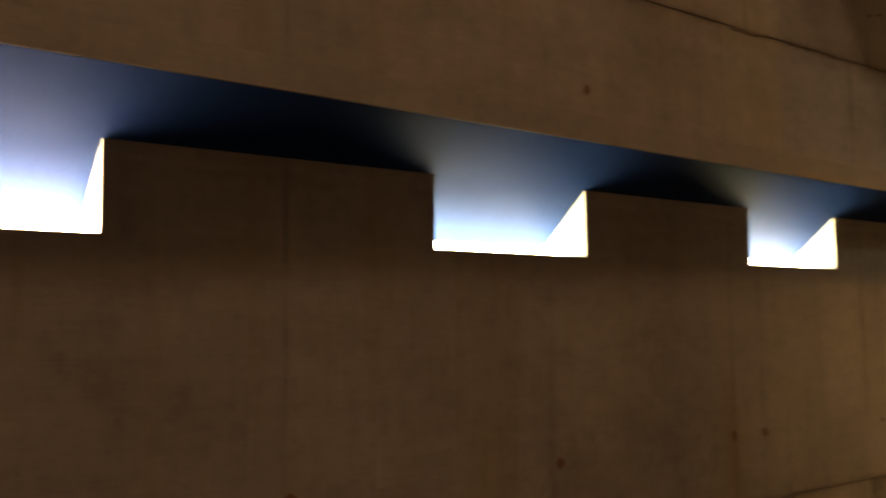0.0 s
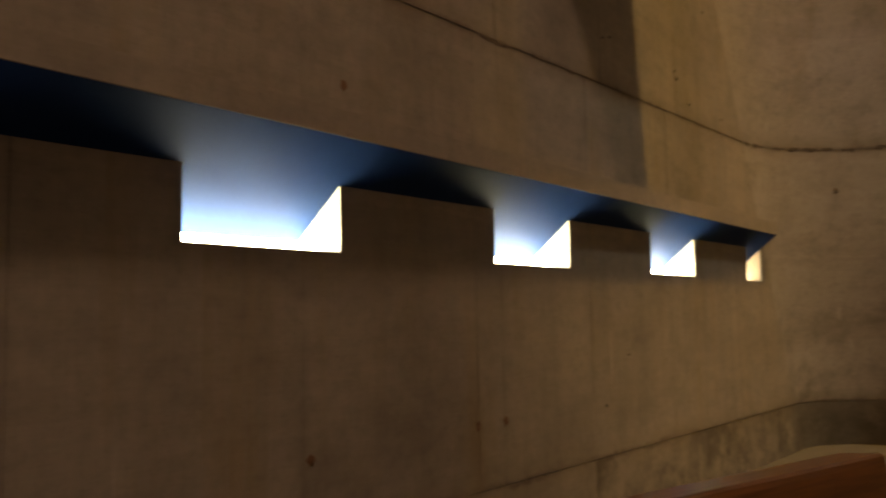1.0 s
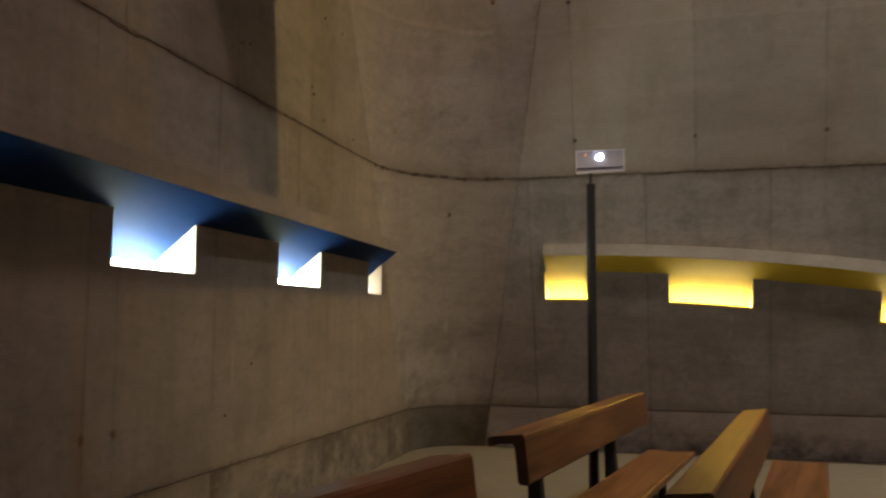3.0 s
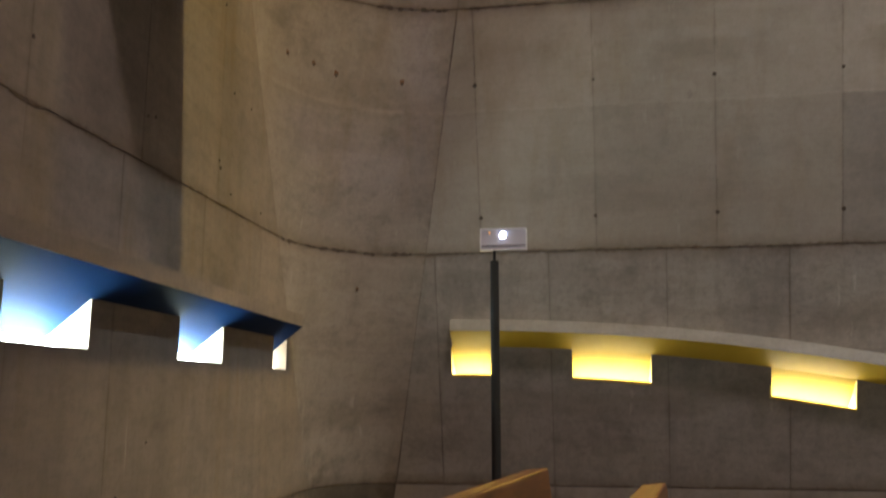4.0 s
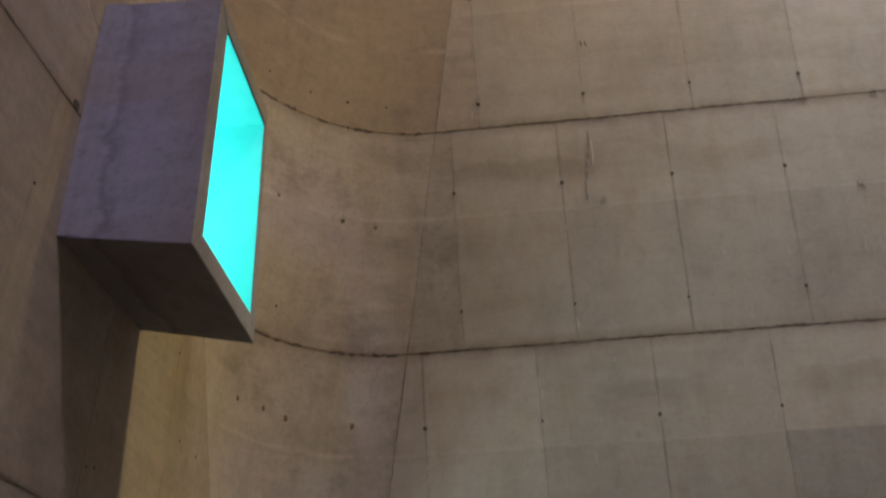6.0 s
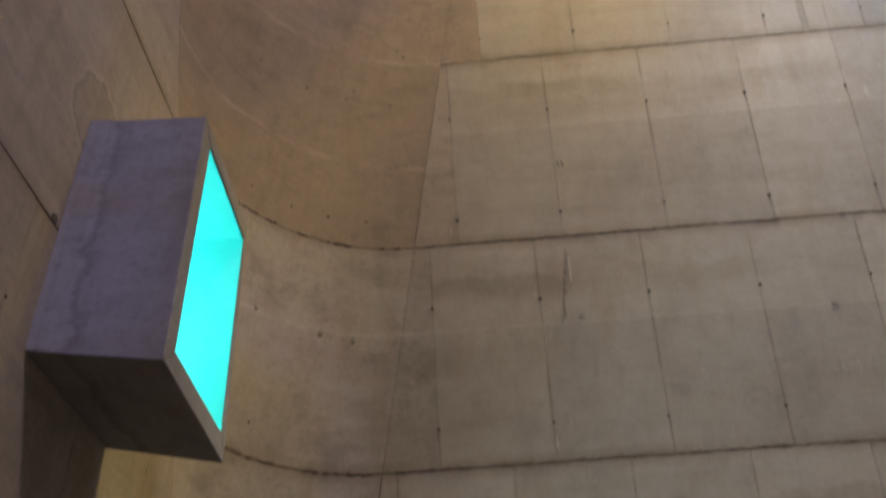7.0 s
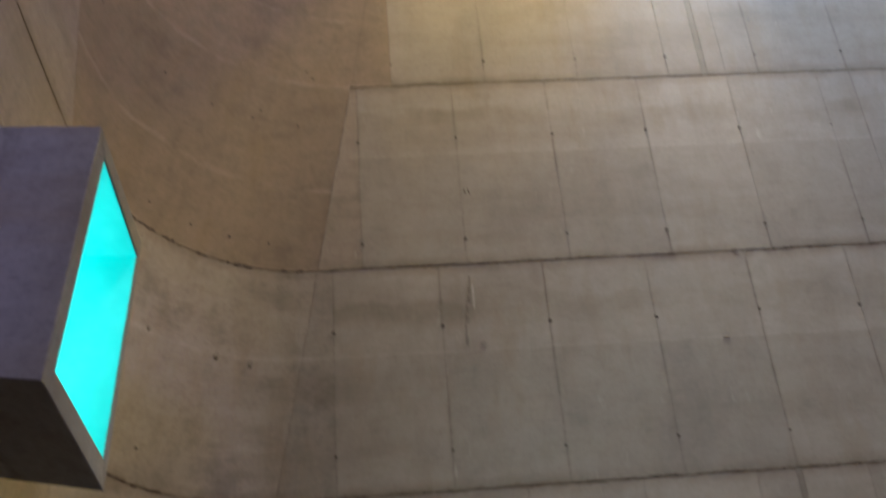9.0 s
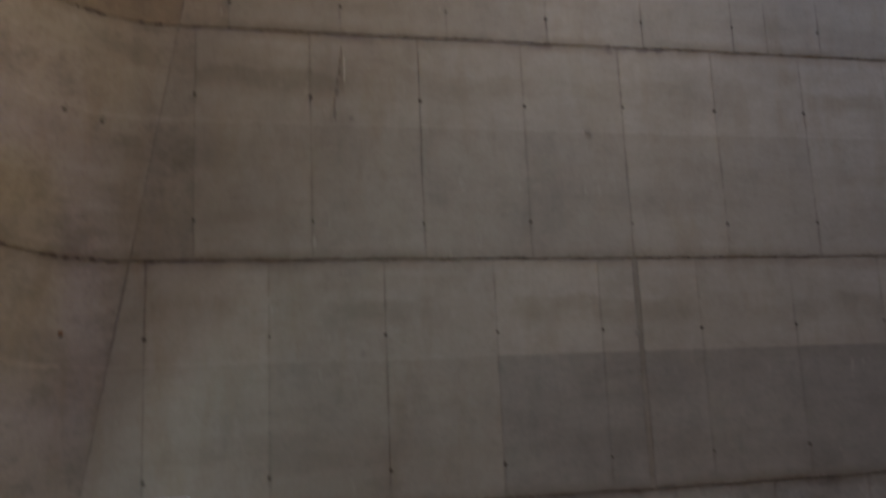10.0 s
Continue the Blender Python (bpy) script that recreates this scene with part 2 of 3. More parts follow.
def wood(name, dark, light):
    m, nt, bsdf = nodes_of(name)
    tc = nt.nodes.new("ShaderNodeTexCoord")
    info = nt.nodes.new("ShaderNodeObjectInfo")
    off = nt.nodes.new("ShaderNodeVectorMath")
    off.operation = "ADD"
    nt.links.new(tc.outputs["Object"], off.inputs[0])
    nt.links.new(info.outputs["Random"], off.inputs[1])
    grain = noise_tex(nt, stretched(nt, off.outputs[0], 1.2, 22, 22), 1.6, 6, 0.65)
    broad = noise_tex(nt, stretched(nt, off.outputs[0], 0.5, 5, 5), 1.5, 4)
    fac = math_node(nt, "ADD", math_node(nt, "MULTIPLY", grain, 0.6), math_node(nt, "MULTIPLY", broad, 0.4))
    col = ramp(nt, fac, (0.37, dark), (0.63, light))
    # end grain is darker, and the shade on the board ends is painted in
    sides = nt.nodes.new("ShaderNodeSeparateXYZ")
    nt.links.new(tc.outputs["Normal"], sides.inputs[0])
    col = mix_mul(nt, col, ramp(nt, math_node(nt, "ABSOLUTE", sides.outputs[0]), (0.85, 1.0), (0.95, 0.30)))
    nt.links.new(col, bsdf.inputs["Base Color"])
    bsdf.inputs["Roughness"].default_value = 0.36
    bsdf.inputs["Specular IOR Level"].default_value = 0.36
    bump = nt.nodes.new("ShaderNodeBump")
    bump.inputs["Strength"].default_value = 0.12
    bump.inputs["Distance"].default_value = 0.003
    nt.links.new(grain, bump.inputs["Height"])
    nt.links.new(bump.outputs[0], bsdf.inputs["Normal"])
    return m


# for the unseen closing walls and ceiling, made paler to bounce more light
CONCRETE = concrete("concrete", (0.31, 0.28, 0.25), (0.42, 0.38, 0.345))
# side wall: browner concrete, also toned down in place of weaker light there
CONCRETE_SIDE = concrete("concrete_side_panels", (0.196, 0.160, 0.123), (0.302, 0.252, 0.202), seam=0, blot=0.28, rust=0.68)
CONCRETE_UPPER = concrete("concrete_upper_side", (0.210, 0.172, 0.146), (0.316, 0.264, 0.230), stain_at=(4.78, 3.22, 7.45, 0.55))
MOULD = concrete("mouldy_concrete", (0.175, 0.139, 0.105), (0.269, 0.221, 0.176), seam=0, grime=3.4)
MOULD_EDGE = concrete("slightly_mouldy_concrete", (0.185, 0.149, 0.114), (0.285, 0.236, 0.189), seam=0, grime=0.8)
CORNER_LOW = concrete("grimy_corner_concrete", (0.241, 0.205, 0.170), (0.359, 0.313, 0.269), grime=3.2, blot=0.45)
FILLER = concrete("dark_filler_strip", (0.175, 0.148, 0.122), (0.265, 0.230, 0.195), joints=False)
CONCRETE_FAR = concrete("concrete_end_panels", (0.272, 0.236, 0.202), (0.388, 0.342, 0.298), seam=1, blot=0.10, wear=0.60, rust=0.22, tide=0.34)
MOULD_FAR = concrete("stained_wall_foot", (0.262, 0.230, 0.206), (0.390, 0.346, 0.312), joints=False, seam=1, grime=0.62)
CORNER_MID = concrete("corner_concrete", (0.236, 0.202, 0.170), (0.350, 0.306, 0.262), blot=0.42, rust=0.30, arcs=(0.587,))
# a browner pour, painted darker still for the shade high up; edge strip half so
CORNER_SHADED = concrete("shaded_upper_corner_concrete", (0.188, 0.138, 0.098), (0.286, 0.220, 0.163), joints=False, blot=0.30, rust=0.25, arcs=(0.0, 0.42))
CORNER_EDGE = concrete("half_shaded_edge_concrete", (0.236, 0.190, 0.150), (0.346, 0.288, 0.235), blot=0.22, rust=0.25)
FAR_LOW = concrete("lower_end_panels", (0.222, 0.199, 0.179), (0.344, 0.313, 0.284), seam=1, blot=0.40, wear=1.25)
FAR_DARK = concrete("darker_end_boards", (0.214, 0.186, 0.163), (0.316, 0.282, 0.252), seam=1, blot=0.15, wear=0.75)
CRUMB = concrete("crumbled_joint", (0.050, 0.036, 0.026), (0.105, 0.078, 0.056), joints=False)
JOINT_BROWN = concrete("brown_joint_edge", (0.085, 0.058, 0.037), (0.150, 0.108, 0.072), joints=False)
DAMP = concrete("damp_concrete", (0.072, 0.061, 0.047), (0.160, 0.138, 0.111), joints=False, grime=4.0)
SMOOTH = concrete("smooth_concrete", (0.126, 0.120, 0.128), (0.188, 0.178, 0.188), joints=False, blot=0.30, wear=1.3, wash=2.93)
GROUT = concrete("joint_shadow_gap", (0.108, 0.089, 0.071), (0.176, 0.148, 0.121), joints=False)
FLOOR = concrete("floor_screed", (0.058, 0.047, 0.036), (0.082, 0.069, 0.053), joints=False, relief=0.08)
BLUE = painted("blue_paint", (0.0050, 0.0192, 0.067), (0.0064, 0.0232, 0.075), 0.6, 0.03)
YELLOW = painted("yellow_paint", (0.42, 0.298, 0.034), (0.46, 0.328, 0.042), 0.55, 0.08)
TURQUOISE = painted("turquoise_paint", (0.085, 0.60, 0.565), (0.105, 0.66, 0.62), 0.7, 0.15)
CREAM = painted("pale_yellow_paint", (0.74, 0.62, 0.22), (0.70, 0.58, 0.20))
WHITE = painted("white_paint", (0.80, 0.79, 0.76), (0.74, 0.72, 0.66))
DAYLIGHT = glowing("daylight_glass", (0.84, 1.0, 0.93), 97.0)
BRIGHT_DAY = glowing("open_daylight_glass", (1.0, 0.97, 0.96), 180.0)
DIM_DAY = glowing("shaded_daylight_glass", (1.0, 0.97, 0.88), 18.0)
WARM_WHITE = painted("warm_white_plaster", (0.62, 0.55, 0.42), (0.56, 0.49, 0.36))
SOFT_DAY = glowing("soft_daylight_glass", (1.0, 0.98, 0.90), 22.0)
CANNON_LIGHT = glowing("cannon_daylight_glass", (0.80, 1.0, 1.0), 4.5)
OAK = wood("oiled_wood", (0.036, 0.0148, 0.0060), (0.140, 0.061, 0.0225))
OAK_SEAT = wood("dark_seat_wood", (0.036, 0.0140, 0.0056), (0.112, 0.0455, 0.0170))
OAK_RED = wood("reddish_wood", (0.056, 0.0185, 0.0068), (0.162, 0.062, 0.0205))
# grey toned down to offset the lamp light that the shelf front catches
SHELF_GREY = concrete("grey_shelf_concrete", (0.172, 0.159, 0.148), (0.254, 0.237, 0.222), joints=False)
SHELF = concrete("shelf_concrete", (0.175, 0.140, 0.108), (0.268, 0.220, 0.174), joints=False)
METAL = painted("black_metal", (0.007, 0.007, 0.008), (0.012, 0.012, 0.012), 0.55, 0.3)
PLUG = painted("tie_hole_shade", (0.05, 0.04, 0.032), (0.09, 0.07, 0.055), 0.9)


# ---- mesh helpers ----
def part(name, bm, material, parent=None, label="", smooth=False):
    mesh = bpy.data.meshes.new(name)
    bmesh.ops.recalc_face_normals(bm, faces=bm.faces[:])
    bm.to_mesh(mesh)
    bm.free()
    mesh.materials.append(material)
    if smooth:
        for p in mesh.polygons:
            p.use_smooth = True
    ob = new(name, mesh)
    if parent is not None:
        ob.parent = parent
        ob.matrix_parent_inverse = parent.matrix_world.inverted()
    if label:
        ob["label"] = label
    return ob


def hexa(bm, a, b):
    """A solid between two quads of four corners each."""
    va = [bm.verts.new(p) for p in a]
    vb = [bm.verts.new(p) for p in b]
    bm.faces.new(va)
    bm.faces.new(vb[::-1])
    for i in range(4):
        j = (i + 1) % 4
        bm.faces.new((va[i], vb[i], vb[j], va[j]))


def box(bm, x0, x1, y0, y1, z0, z1):
    hexa(bm, [(x0, y0, z0), (x1, y0, z0), (x1, y1, z0), (x0, y1, z0)], [(x0, y0, z1), (x1, y0, z1), (x1, y1, z1), (x0, y1, z1)])


def bevelled(bm, width, segments=2):
    bmesh.ops.remove_doubles(bm, verts=bm.verts[:], dist=1e-5)
    bmesh.ops.bevel(bm, geom=bm.edges[:], offset=width, segments=segments, affect="EDGES", profile=0.6)
    return bm


def left_at(u, z, depth=0.0):
    return (u, D + depth, z)


def far_at(u, z, depth=0.0):
    return (far_x(z) + depth, u, z)


def cell(bm, at, u0, u1, lo, hi, front, back, bulge=0.0):
    """One block of wall: u0, u1, lo, hi are numbers or functions (edges that lean or curve)."""
    def val(v, w):
        return v(w) if callable(v) else v
    def corner(u, z, dep):
        zz = val(z, val(u, 3.0) if callable(u) else u)
        return at(val(u, zz), zz, dep)
    a = [corner(u0, lo, front), corner(u1, lo, front), corner(u1, hi, front), corner(u0, hi, front)]
    b = [corner(u0, lo, back), corner(u1, lo, back), corner(u1, hi, back), corner(u0, hi, back)]
    hexa(bm, a, b)


# ---- the large structure ----
SLOTS_BLUE = [(-0.55, 0.70), (2.11, 3.04), (4.37, 5.28), (6.58, 7.47), (8.79, 9.22)]
SILL, SLOT_TOP, SLOT_DEPTH = EYE + 0.28, EYE + 0.625, 0.30
SLOTS_YELLOW = [(1.05, 1.56), (-0.86, 0.08), (-3.18, -2.23)]


def trough_z(y):
    """Sill height of the yellow slots: the trough bends down along the wall."""
    d = 1.56 - y
    return EYE + 0.262 - 0.0185 * d * d if d > 0 else EYE + 0.262


def trough_top(y):
    return trough_z(y) + 0.345


def left_tangent(z):
    return far_x(z) - corner_r(z)


def far_tangent(z):
    return D - corner_r(z)


def wall_cells(bm, at, u0, u1, z0, z1, holes, front, back):
    """Blocks from u0 to u1 with the holes (a, b, lower edge, upper edge) left open."""
    cuts = []
    for a, b, lo, hi in holes:
        lim_lo = u0 if not callable(u0) else -1e9
        lim_hi = u1 if not callable(u1) else 1e9
        a2, b2 = max(a, lim_lo), min(b, lim_hi)
        if b2 - a2 > 1e-4:
            cuts.append((a2, b2, lo, hi))
    cuts.sort()
    at_u = u0
    for a, b, lo, hi in cuts:
        if callable(at_u) or a - at_u > 1e-4:
            cell(bm, at, at_u, a, z0, z1, front, back)
        steps = 5
        for i in range(steps):
            c, d = a + (b - a) * i / steps, a + (b - a) * (i + 1) / steps
            cell(bm, at, c, d, z0, lo, front, back)
            cell(bm, at, c, d, hi, z1, front, back)
        at_u = b
    if callable(u1) and not callable(at_u):
        last = u1
        u1 = lambda z: max(last(z), at_u + 0.001)
    if callable(at_u) or callable(u1) or u1 - at_u > 1e-4:
        cell(bm, at, at_u, u1, z0, z1, front, back)


LEVELS = [0.0] + [joint(k) for k in range(8)]       # floor, then the pour joints
TOP = ROOF
LEVELS.append(TOP)
GAP, LINE = 0.0016, 0.0055      # half widths of seams and pour joints

blue_holes = [(a, b, SILL, SLOT_TOP) for a, b in SLOTS_BLUE]
yellow_holes = [(a, b, trough_z, trough_top) for a, b in SLOTS_YELLOW]

bm = bmesh.new()
for z0, z1 in zip(LEVELS, LEVELS[1:]):
    holes = blue_holes if z0 < SILL < z1 else []
    wall_cells(bm, left_at, BACK, left_tangent, z0, z1, holes, 0.009, 0.34)
wall_side = tagged(part("wall_north", bm, GROUT), "tall board-marked concrete wall with blue light slots", "wall", kind="structure")

bm = bmesh.new()
for z0, z1 in zip(LEVELS, LEVELS[1:]):
    holes = yellow_holes if z0 < SILL < z1 else []
    wall_cells(bm, far_at, SIDE, far_tangent, z0, z1, holes, 0.009, 0.34)
wall_far = tagged(part("wall_east", bm, GROUT), "inward-leaning concrete wall with yellow light slots", "wall", kind="structure")


def corner_at(a, z, depth=0.0):
    r = corner_r(z)
    return (far_x(z) - r + (r + depth) * math.sin(a), D - r + (r + depth) * math.cos(a), z)


def curved_block(bm, a0, a1, z0, z1, front, back, edge, nu=14, nz=6):
    """A bent block of the conical corner; edge: half width of its vertical seams in metres."""
    def grid(depth):
        rows = []
        for j in range(nz + 1):
            z = z0 + (z1 - z0) * j / nz
            da = edge / corner_r(z)
            rows.append([bm.verts.new(corner_at(a0 + da + (a1 - a0 - 2 * da) * i / nu, z, depth)) for i in range(nu + 1)])
        return rows
    f, b = grid(front), grid(back)
    for j in range(nz):
        for i in range(nu):
            bm.faces.new((f[j][i], f[j][i + 1], f[j + 1][i + 1], f[j + 1][i])).smooth = True
            bm.faces.new((b[j][i], b[j + 1][i], b[j + 1][i + 1], b[j][i + 1])).smooth = True
    f, b = grid(front), grid(back)
    for i in range(nu):
        bm.faces.new((f[0][i], b[0][i], b[0][i + 1], f[0][i + 1]))
        bm.faces.new((f[nz][i], f[nz][i + 1], b[nz][i + 1], b[nz][i]))
    for j in range(nz):
        bm.faces.new((f[j][0], f[j + 1][0], b[j + 1][0], b[j][0]))
        bm.faces.new((f[j][nu], b[j][nu], b[j + 1][nu], f[j + 1][nu]))


bm = bmesh.new()
for z0, z1 in zip(LEVELS, LEVELS[1:]):
    curved_block(bm, 0, math.pi / 2, z0, z1, 0.009, 0.34, 0.0)
wall_corner = tagged(part("wall_corner", bm, GROUT), "rounded concrete wall corner widening towards the top", "wall", kind="structure")

bm = bmesh.new()
box(bm, BACK - 0.4, BACK, SIDE - 0.4, D + 0.34, 0, ROOF)
tagged(part("wall_west", bm, CONCRETE), "plain board-marked concrete wall", "wall", kind="structure")
bm = bmesh.new()
box(bm, BACK, 12.0, SIDE - 0.4, SIDE, 0, ROOF)
tagged(part("wall_south", bm, CONCRETE), "plain board-marked concrete wall", "wall", kind="structure")
bm = bmesh.new()
box(bm, BACK - 0.4, 12.0, SIDE - 0.4, 4.2, ROOF, ROOF + 0.4)
# unseen dividers added to limit where the roof lamps reach
for y0, y1, low in ((-1.5, -1.3, BAFFLE_Z - 1.1), (-4.9, -4.7, BAFFLE_Z - 1.7), (-9.1, -8.9, BAFFLE_Z - 0.6)):
    box(bm, 3.95, 6.6, y0, y1, low, ROOF)
# slanted baffles, also unseen, added to fade the lamps along the side wall
for y0, y1 in ((-4.7, -1.5), (-8.9, -4.9)):
    hexa(bm, [(4.55, y0, BAFFLE_Z - 1.5), (4.85, y0, BAFFLE_Z - 1.5), (4.20, y0, ROOF), (3.90, y0, ROOF)],
         [(4.55, y1, BAFFLE_Z - 1.5), (4.85, y1, BAFFLE_Z - 1.5), (4.20, y1, ROOF), (3.90, y1, ROOF)])
tagged(part("ceiling", bm, CONCRETE), "high concrete ceiling with unseen baffles that shape the light", "ceiling", kind="structure")
bm = bmesh.new()
box(bm, BACK - 0.4, 12.4, SIDE - 0.4, 4.2, -0.3, 0)
tagged(part("floor", bm, FLOOR), "pale smooth screed floor", "floor", kind="structure")


# ---- benches ----
def extrude_profile(bm, pts, length, x0=0.0):
    a = [bm.verts.new((x0, y, z)) for y, z in pts]
    b = [bm.verts.new((x0 + length, y, z)) for y, z in pts]
    bm.faces.new(a)
    bm.faces.new(b[::-1])
    n = len(pts)
    for i in range(n):
        j = (i + 1) % n
        bm.faces.new((a[i], b[i], b[j], a[j]))


def pew(near, far, z_top, z_seat, label, timber=OAK):
    """A bench whose back runs from near to far (plan); the sitter looks towards -y."""
    dx, dy = far[0] - near[0], far[1] - near[1]
    length = math.hypot(dx, dy)
    root = new("pew")
    root.matrix_world = pose(near[0], near[1], 0, 0, 0, math.degrees(math.atan2(dy, dx)))
    bpy.context.view_layer.update()
    m = root.matrix_world.copy()

    def put(name, bm, mat, lab=""):
        ob = part(name, bm, mat, None, lab)
        ob.parent = root
        return ob

    t = z_top
    bm = bmesh.new()
    extrude_profile(bm, [(-0.010, t - 0.034), (-0.004, t - 0.010), (0.010, t), (0.030, t - 0.001), (0.050, t - 0.005), (0.180, t - 0.018), (0.206, t - 0.023), (0.217, t - 0.040), (0.215, t - 0.068), (0.200, t - 0.080), (0.182, t - 0.073),
                         (0.140, t - 0.060), (0.066, t - 0.056), (0.052, t - 0.072), (0.032, t - 0.268), (0.020, t - 0.284), (-0.026, t - 0.286), (-0.038, t - 0.272)], length)
    put("backrest", bm, timber, "bent wooden backrest with a book ledge behind")
    s = z_seat
    bm = bmesh.new()
    extrude_profile(bm, [(-0.03, s - 0.012), (-0.06, s - 0.004), (-0.25, s - 0.012), (-0.41, s - 0.003), (-0.44, s + 0.003), (-0.458, s - 0.002), (-0.467, s - 0.014), (-0.467, s - 0.036), (-0.455, s - 0.046), (-0.43, s - 0.044), (-0.06, s - 0.045), (-0.03, s - 0.040)], length - 0.08, 0.04)
    put("seat", bm, OAK_SEAT, "slightly hollowed wooden seat board")
    for x in (0.36, 2.30):
        bm = bmesh.new()
        hexa(bm, [(x - 0.04, -0.05, 0), (x + 0.04, -0.05, 0), (x + 0.04, 0.075, 0), (x - 0.04, 0.075, 0)],
             [(x - 0.04, 0.021, t - 0.12), (x + 0.04, 0.021, t - 0.12), (x + 0.04, 0.085, t - 0.12), (x - 0.04, 0.085, t - 0.12)])
        put("leg", bevelled(bm, 0.006), METAL, "black metal leg")
        bm = bmesh.new()
        hexa(bm, [(x - 0.03, -0.40, 0), (x + 0.03, -0.40, 0), (x + 0.03, -0.34, 0), (x - 0.03, -0.34, 0)],
             [(x - 0.03, -0.40, s - 0.04), (x + 0.03, -0.40, s - 0.04), (x + 0.03, -0.34, s - 0.04), (x - 0.03, -0.34, s - 0.04)])
        put("leg", bevelled(bm, 0.006), METAL, "black metal leg")
        bm = bmesh.new()
        box(bm, x - 0.02, x + 0.02, -0.40, 0.02, s - 0.085, s - 0.045)
        put("bracket", bevelled(bm, 0.005), METAL, "black metal seat bracket")
    return tagged(root, label, "bench", "rows of church benches")


pew((4.98, 0.905), (8.45, 0.328), 0.938, 0.420, "oiled wooden church bench with black metal legs")
pew((3.98, -0.085), (8.12, -0.735), 0.845, 0.420, "oiled wooden church bench with black metal legs")
pew((0.78, 1.870), (4.18, 1.025), 0.938, 0.420, "reddish wooden church bench beside the slotted wall", OAK_RED)

# ---- emergency light on its post ----
lamp = new("emergency_light")
lamp.location = (7.55, 0.727, 0)
bpy.context.view_layer.update()


def tube(bm, x, y, z0, z1, r, n=20, r2=None):
    r2 = r if r2 is None else r2
    a = [bm.verts.new((x + r * math.cos(2 * math.pi * i / n), y + r * math.sin(2 * math.pi * i / n), z0)) for i in range(n)]
    b = [bm.verts.new((x + r2 * math.cos(2 * math.pi * i / n), y + r2 * math.sin(2 * math.pi * i / n), z1)) for i in range(n)]
    bm.faces.new(a[::-1])
    bm.faces.new(b)
    for i in range(n):
        j = (i + 1) % n
        bm.faces.new((a[i], a[j], b[j], b[i]))


def lpart(name, bm, mat, label="", smooth=False):
    ob = part(name, bm, mat, None, label, smooth)
    ob.parent = lamp
    return ob


bm = bmesh.new()
tube(bm, 0, 0, 0.012, EYE + 1.179, 0.043, r2=0.039)
lpart("pole", bm, METAL, "black round steel post")
bm = bmesh.new()
tube(bm, 0, 0, 0, 0.014, 0.15)
lpart("base_plate", bm, METAL)
bm = bmesh.new()
tube(bm, 0, 0, EYE + 1.167, EYE + 1.275, 0.013)
lpart("neck", bm, METAL)
ACRYLIC = painted("grey_acrylic", (0.31, 0.28, 0.32), (0.35, 0.32, 0.36), 0.12)
RIM = painted("pale_rim", (0.42, 0.39, 0.42), (0.46, 0.43, 0.45), 0.3)
y0, y1, z0, z1 = -0.292, 0.126, EYE + 1.278, EYE + 1.476
bm = bmesh.new()
box(bm, -0.012, 0.035, y0 + 0.01, y1 - 0.01, z0 + 0.01, z1 - 0.01)
lpart("housing", bm, ACRYLIC, "grey translucent lamp housing")
for a, b, c, d in ((y0, y1, z0, z0 + 0.012), (y0, y1, z1 - 0.010, z1), (y0, y0 + 0.010, z0 + 0.012, z1 - 0.01), (y1 - 0.010, y1, z0 + 0.012, z1 - 0.01)):
    bm = bmesh.new()
    box(bm, -0.020, 0.040, a, b, c, d)
    lpart("frame_bar", bm, RIM)
bm = bmesh.new()
box(bm, -0.018, -0.011, y0 + 0.012, y1 - 0.012, z0 + 0.035, z0 + 0.043)
lpart("strip", bm, METAL)
bm = bmesh.new()
bmesh.ops.create_uvsphere(bm, u_segments=16, v_segments=10, radius=0.027, matrix=Matrix.Translation((-0.016, -0.081, EYE + 1.413)) @ Matrix.Diagonal((0.5, 1, 1, 1)))
lpart("led", bm, glowing("led_white", (0.62, 0.80, 1.0), 80.0), "bright white light-emitting diode", True)
bm = bmesh.new()
box(bm, -0.02, -0.011, 0.038, 0.045, EYE + 1.426, EYE + 1.446)
lpart("indicator", bm, glowing("orange_indicator", (1.0, 0.45, 0.08), 1.0), "small orange indicator")
tagged(lamp, "lit emergency light panel on a slim black post", "emergency light")

# spot added behind the panel for the wall's glow; no rear diode is seen
glow = bpy.data.lights.new("wall_glow_spot", "SPOT")
glow.energy, glow.color, glow.spot_size, glow.spot_blend, glow.shadow_soft_size = 22, (0.93, 1.0, 0.95), radians(96), 1.0, 0.03
new("wall_glow_spot", glow).matrix_world = look((7.66, 0.62, EYE + 1.50), (10.0, 1.25, EYE + 2.5))

# ---- light shelf over the blue slots ----
LIP_END = 9.22


def lip(x):
    """Front edge of the blue shelf: y and the height of its lower edge."""
    k = max(0.0, min(1.0, x / LIP_END))
    return 2.950 + 0.090 * k, EYE + 0.826 - 0.066 * k


def sweep(bm, sections):
    rows = [[bm.verts.new(p) for p in s] for s in sections]
    n = len(rows[0])
    for a, b in zip(rows, rows[1:]):
        for i in range(n):
            j = (i + 1) % n
            bm.faces.new((a[i], b[i], b[j], a[j]))
    bm.faces.new(rows[0])
    bm.faces.new(rows[-1][::-1])


bm = bmesh.new()
body, under = [], []
